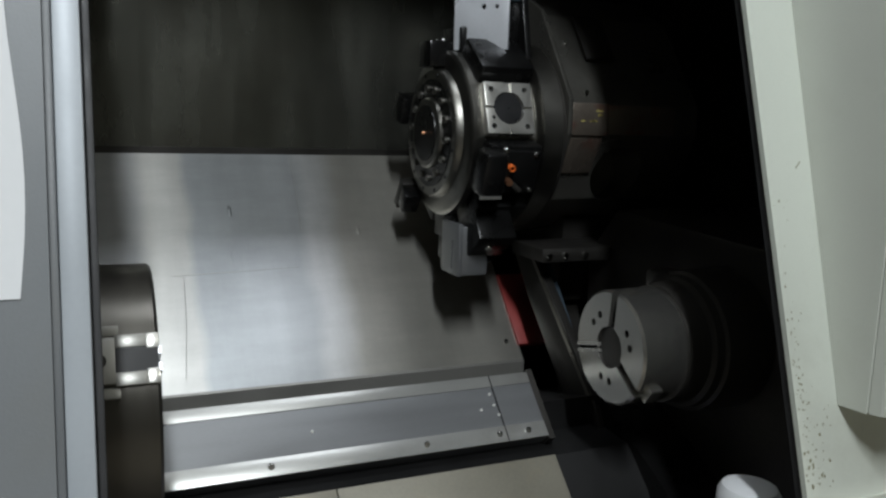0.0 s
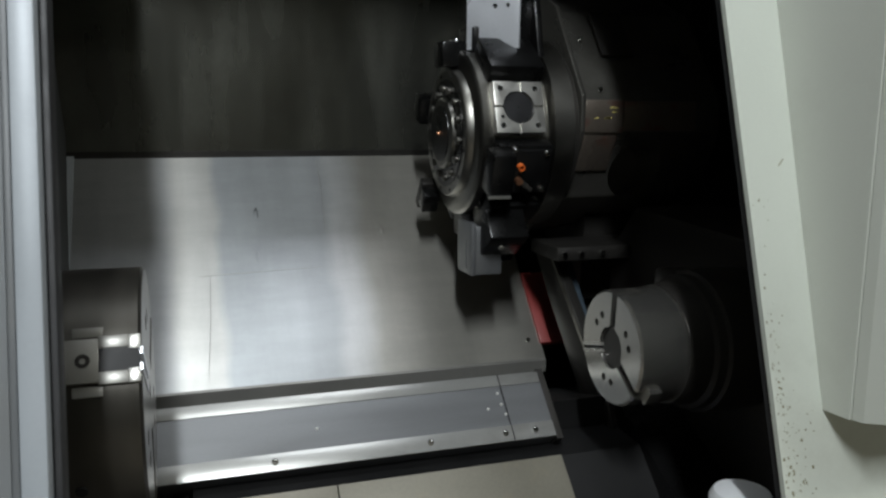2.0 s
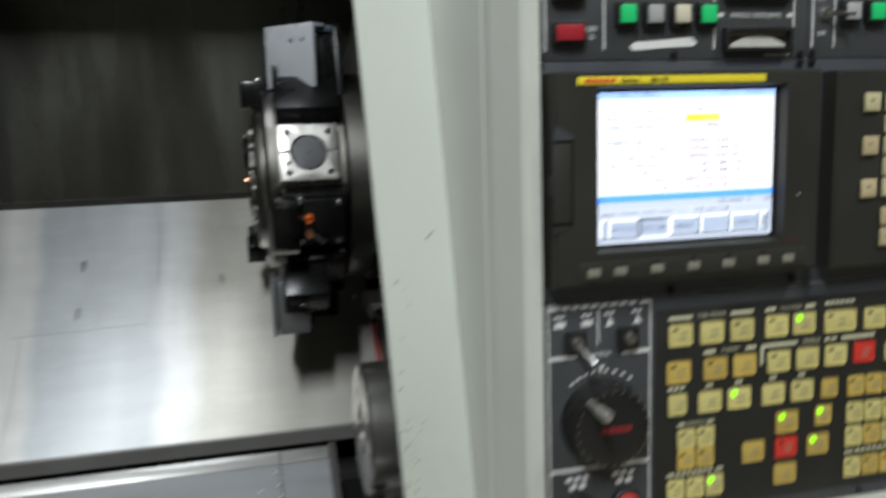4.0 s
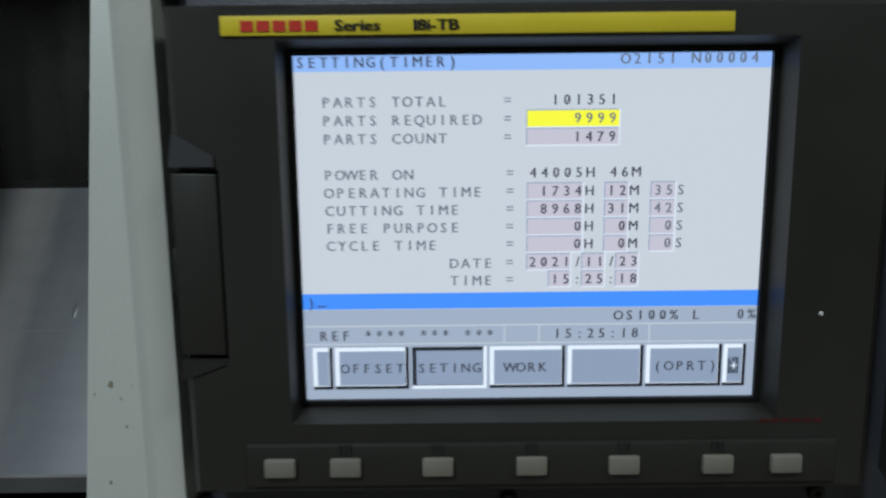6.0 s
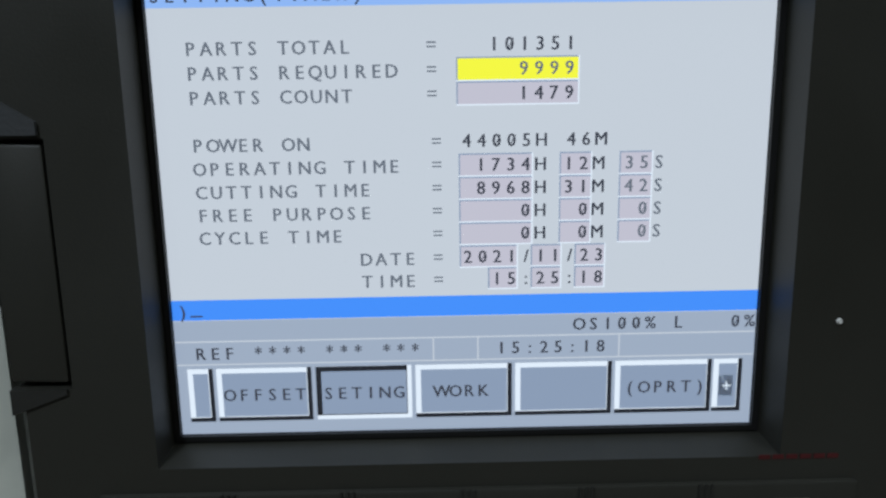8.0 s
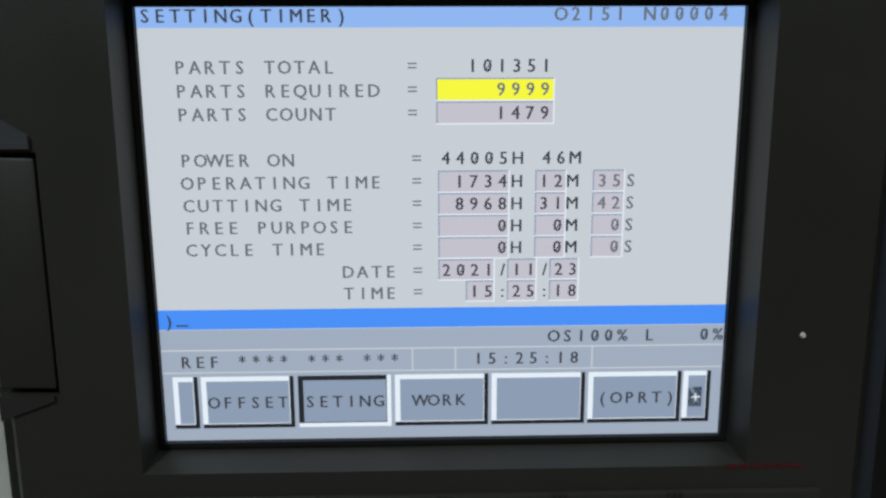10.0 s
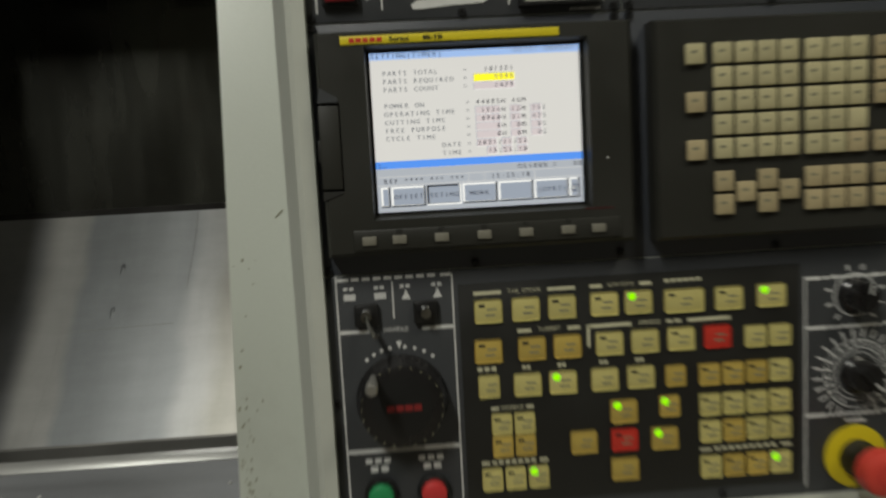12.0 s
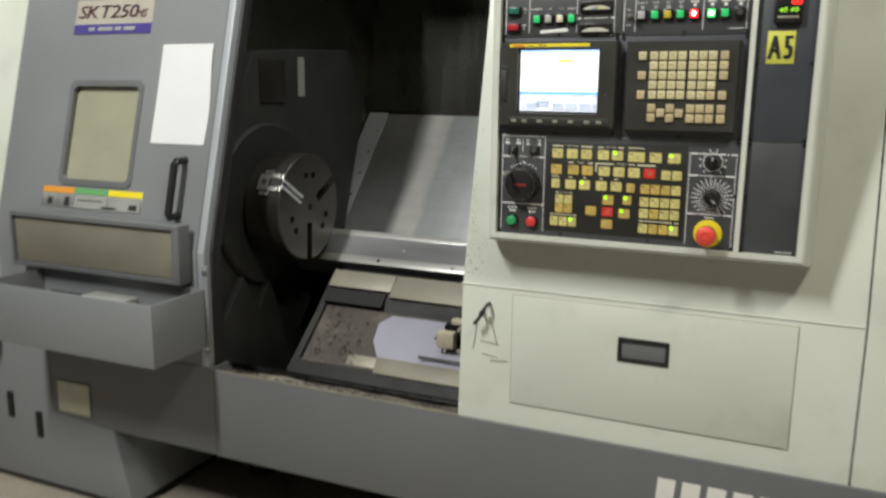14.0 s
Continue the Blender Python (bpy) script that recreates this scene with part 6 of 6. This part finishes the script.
# holder with an orange coolant nozzle
h2 = holder("drill_tool_holder", -1, "black tool holder with an orange coolant nozzle")
m = station(-1)
part("base", moved(box(-0.228, -0.112, RT - 0.012, RT + 0.030, -0.052, 0.052, 0.004), m), "black_oxide", h2)
part("body", moved(box(-0.252, -0.200, RT + 0.012, RT + 0.066, -0.046, 0.046, 0.010), m), "black_oxide", h2)
part("face_plate", moved(box(-0.196, -0.118, RT + 0.03, RT + 0.040, -0.045, 0.045, 0.003), m), "black_oxide", h2)
part("nozzle", moved(cut(lathe([(RT + 0.02, 0.0080), (RT + 0.052, 0.0070)], (-0.184, 0, -0.012), "y", 18), [lathe([(RT + 0.04, 0.0045), (1, 0.0045)], (-0.184, 0, -0.012), "y", 12)]), m), "orange_part", h2, "orange coolant nozzle")
part("copper_nozzle", moved(lathe([(RT + 0.02, 0.009), (RT + 0.052, 0.007)], (-0.184, 0, 0.018), "y", 14), m), "copper_part", h2, "copper nozzle")
part("pin", moved(tube([(-0.182, RT + 0.045, 0.018), (-0.158, RT + 0.050, 0.036)], 0.006), m), "dark_steel", h2)
for x, z in ((-0.130, 0.038), (-0.130, -0.038), (-0.200, 0.034), (-0.200, -0.014), (-0.200, -0.046)):
    bolt_on(h2, -1, x, RT + 0.036, z, 0.0065)
part("bright_key", moved(box(-0.252, -0.205, RT + 0.064, RT + 0.068, 0.041, 0.046), m), "bright_steel", h2, "bright edge")

# holder with a long parting blade
h3 = holder("parting_tool_holder", -2, "black tool holder with a long grey blade")
m = station(-2)
part("base", moved(box(-0.228, -0.112, RT - 0.012, RT + 0.034, -0.052, 0.052, 0.004), m), "black_oxide", h3)
part("body", moved(box(-0.235, -0.150, RT + 0.03, RT + 0.100, -0.040, 0.044, 0.004), m), "black_oxide", h3)
part("blade", cut(box(-0.256, -0.247, 0.895, 0.985, 1.018, 1.128, 0.001), [box(-0.3, -0.2, 0.925, 0.932, 1.03, 1.09)]), "rail_dark", h3, "grey slotted steel blade")
part("blade_clamp", box(-0.245, -0.186, 0.900, 0.975, 1.018, 1.122, 0.003), "rail_dark", h3, "grey steel clamp")
bolt_on(h3, -2, -0.20, RT + 0.095, 0.0)
h4 = holder("boring_tool_holder", -3, "black stepped tool holder hanging below the turret")
m = station(-3)
part("base", moved(box(-0.232, -0.108, RT - 0.012, RT + 0.050, -0.054, 0.054, 0.004), m), "black_oxide", h4)
part("body", moved(box(-0.225, -0.120, RT + 0.045, RT + 0.105, -0.046, 0.048, 0.008), m), "black_oxide", h4)
part("tip", moved(box(-0.222, -0.170, RT + 0.10, RT + 0.125, -0.02, 0.035, 0.003), m), "black_oxide", h4)
h5 = holder("turning_tool_holder", -4, "black tool holder with a stepped square tool shank")
m = station(-4)
part("base", moved(box(-0.228, -0.116, RT - 0.012, RT + 0.035, -0.052, 0.052, 0.004), m), "black_oxide", h5)
part("shank", moved(box(-0.292, -0.252, RT - 0.02, RT + 0.055, 0.012, 0.036, 0.003), m), "dark_steel", h5)
part("shank", moved(box(-0.296, -0.258, RT - 0.02, RT + 0.030, -0.030, 0.004, 0.003), m), "black_oxide", h5)
bolt_on(h5, -4, -0.272, RT + 0.026, -0.012, 0.006)
for k in (2, 4):
    hk = holder("turning_tool_holder", k, "black steel tool holder on the turret's far side")
    m = station(k)
    part("base", moved(box(-0.228, -0.116, RT - 0.012, RT + 0.045, -0.052, 0.052, 0.004), m), "black_oxide", hk)
    part("body", moved(box(-0.290, -0.215, RT - 0.04, RT + 0.015, -0.032, 0.032, 0.006), m), "black_oxide", hk)
    for z in (-0.018, 0.018):
        bolt_on(hk, k, -0.255, RT + 0.011, z, 0.0065)

# turret carriage
car = thing("turret_carriage", (0.1, 1.2, 0.9), "dark oily steel turret carriage on the slide", "machine part")
HP = [(0.915, 1.175), (0.845, 1.315), (0.845, 1.384), (0.985, 1.575), (1.12, 1.64), (1.34, 1.56), (1.40, 1.30), (1.30, 1.08), (1.10, 1.08)]
part("housing", cut(prism(HP, -0.032, 0.30, bev=0.005), [lathe([(-0.05, 0.062), (0.10, 0.062)], (0.115, 0.88, 1.235), "y", 32)]), "housing_steel", car, "bevelled steel housing with a large bored hole")
part("flange_plate", prism([(0.905, 1.18), (0.835, 1.32), (0.835, 1.392), (0.972, 1.585), (1.11, 1.652), (1.34, 1.57), (1.41, 1.30), (1.30, 1.075), (1.10, 1.075)], -0.0434, -0.0325, bev=0.003), "housing_steel", car, "thin steel flange plate behind the turret")
part("front_block", prism([(0.87, 1.3165), (0.838, 1.3165), (0.838, 1.384), (0.87, 1.384)], -0.0315, 0.058, bev=0.003), "red_reflex_block", car, "steel front face with red and yellow reflections painted on")
part("front_block", prism([(0.87, 1.320), (0.840, 1.320), (0.840, 1.382), (0.87, 1.382)], 0.0595, 0.235, bev=0.004), "red_reflex_block", car, "steel front face with red reflections painted on")
part("lower_block", prism([(0.915, 1.225), (0.879, 1.235), (0.838, 1.311), (0.87, 1.311)], -0.0315, 0.045, bev=0.003), "red_reflex_block", car)
# yellow reflections, laid on the front block as flat flecks
random.seed(31)
for i in range(9):
    x, z = random.uniform(-0.005, 0.04), random.choice((1.345, 1.357, 1.366))
    part("paint_trace", prism([(x - random.uniform(0.003, 0.009), z), (x + random.uniform(0.003, 0.010), z + 0.001), (x + 0.003, z + random.uniform(0.003, 0.006)), (x - 0.003, z + 0.004)], 0.8374, 0.8379, "y"), "reflex_yellow", car)
part("plate_bolt", lathe([(-0.006, 0.005), (0, 0.006)], (0.008, 0.857, 1.406), "y", 12), "chrome", car)
part("plate_bolt", lathe([(-0.006, 0.004), (0, 0.005)], (0.000, 0.937, 1.515), "y", 12), "chrome", car)
part("top_plate", prism([(0.905, 1.475), (0.975, 1.572), (0.968, 1.577), (0.898, 1.480)], 0.035, 0.11, bev=0.002), "dark_steel", car, "dark cover plate on the sloping top")
part("slide", bed_prism(0.96, 0.80, 1.38, 1.267, 0.062, 0.75, 0.02), "dark_steel", car)
part("column", prism([(1.02, 0.92), (1.00, 1.12), (1.36, 1.30), (1.40, 1.20)], 0.062, 0.35), "dark_steel", car)
part("bracket", box(-0.075, 0.20, 0.86, 1.0, 1.045, 1.075, 0.004), "dark_steel", car)
for x in (-0.06, -0.02, 0.03):
    part("bolt", lathe([(-0.008, 0.006), (0, 0.008)], (x, 0.86, 1.06), "y", 12), "chrome", car)
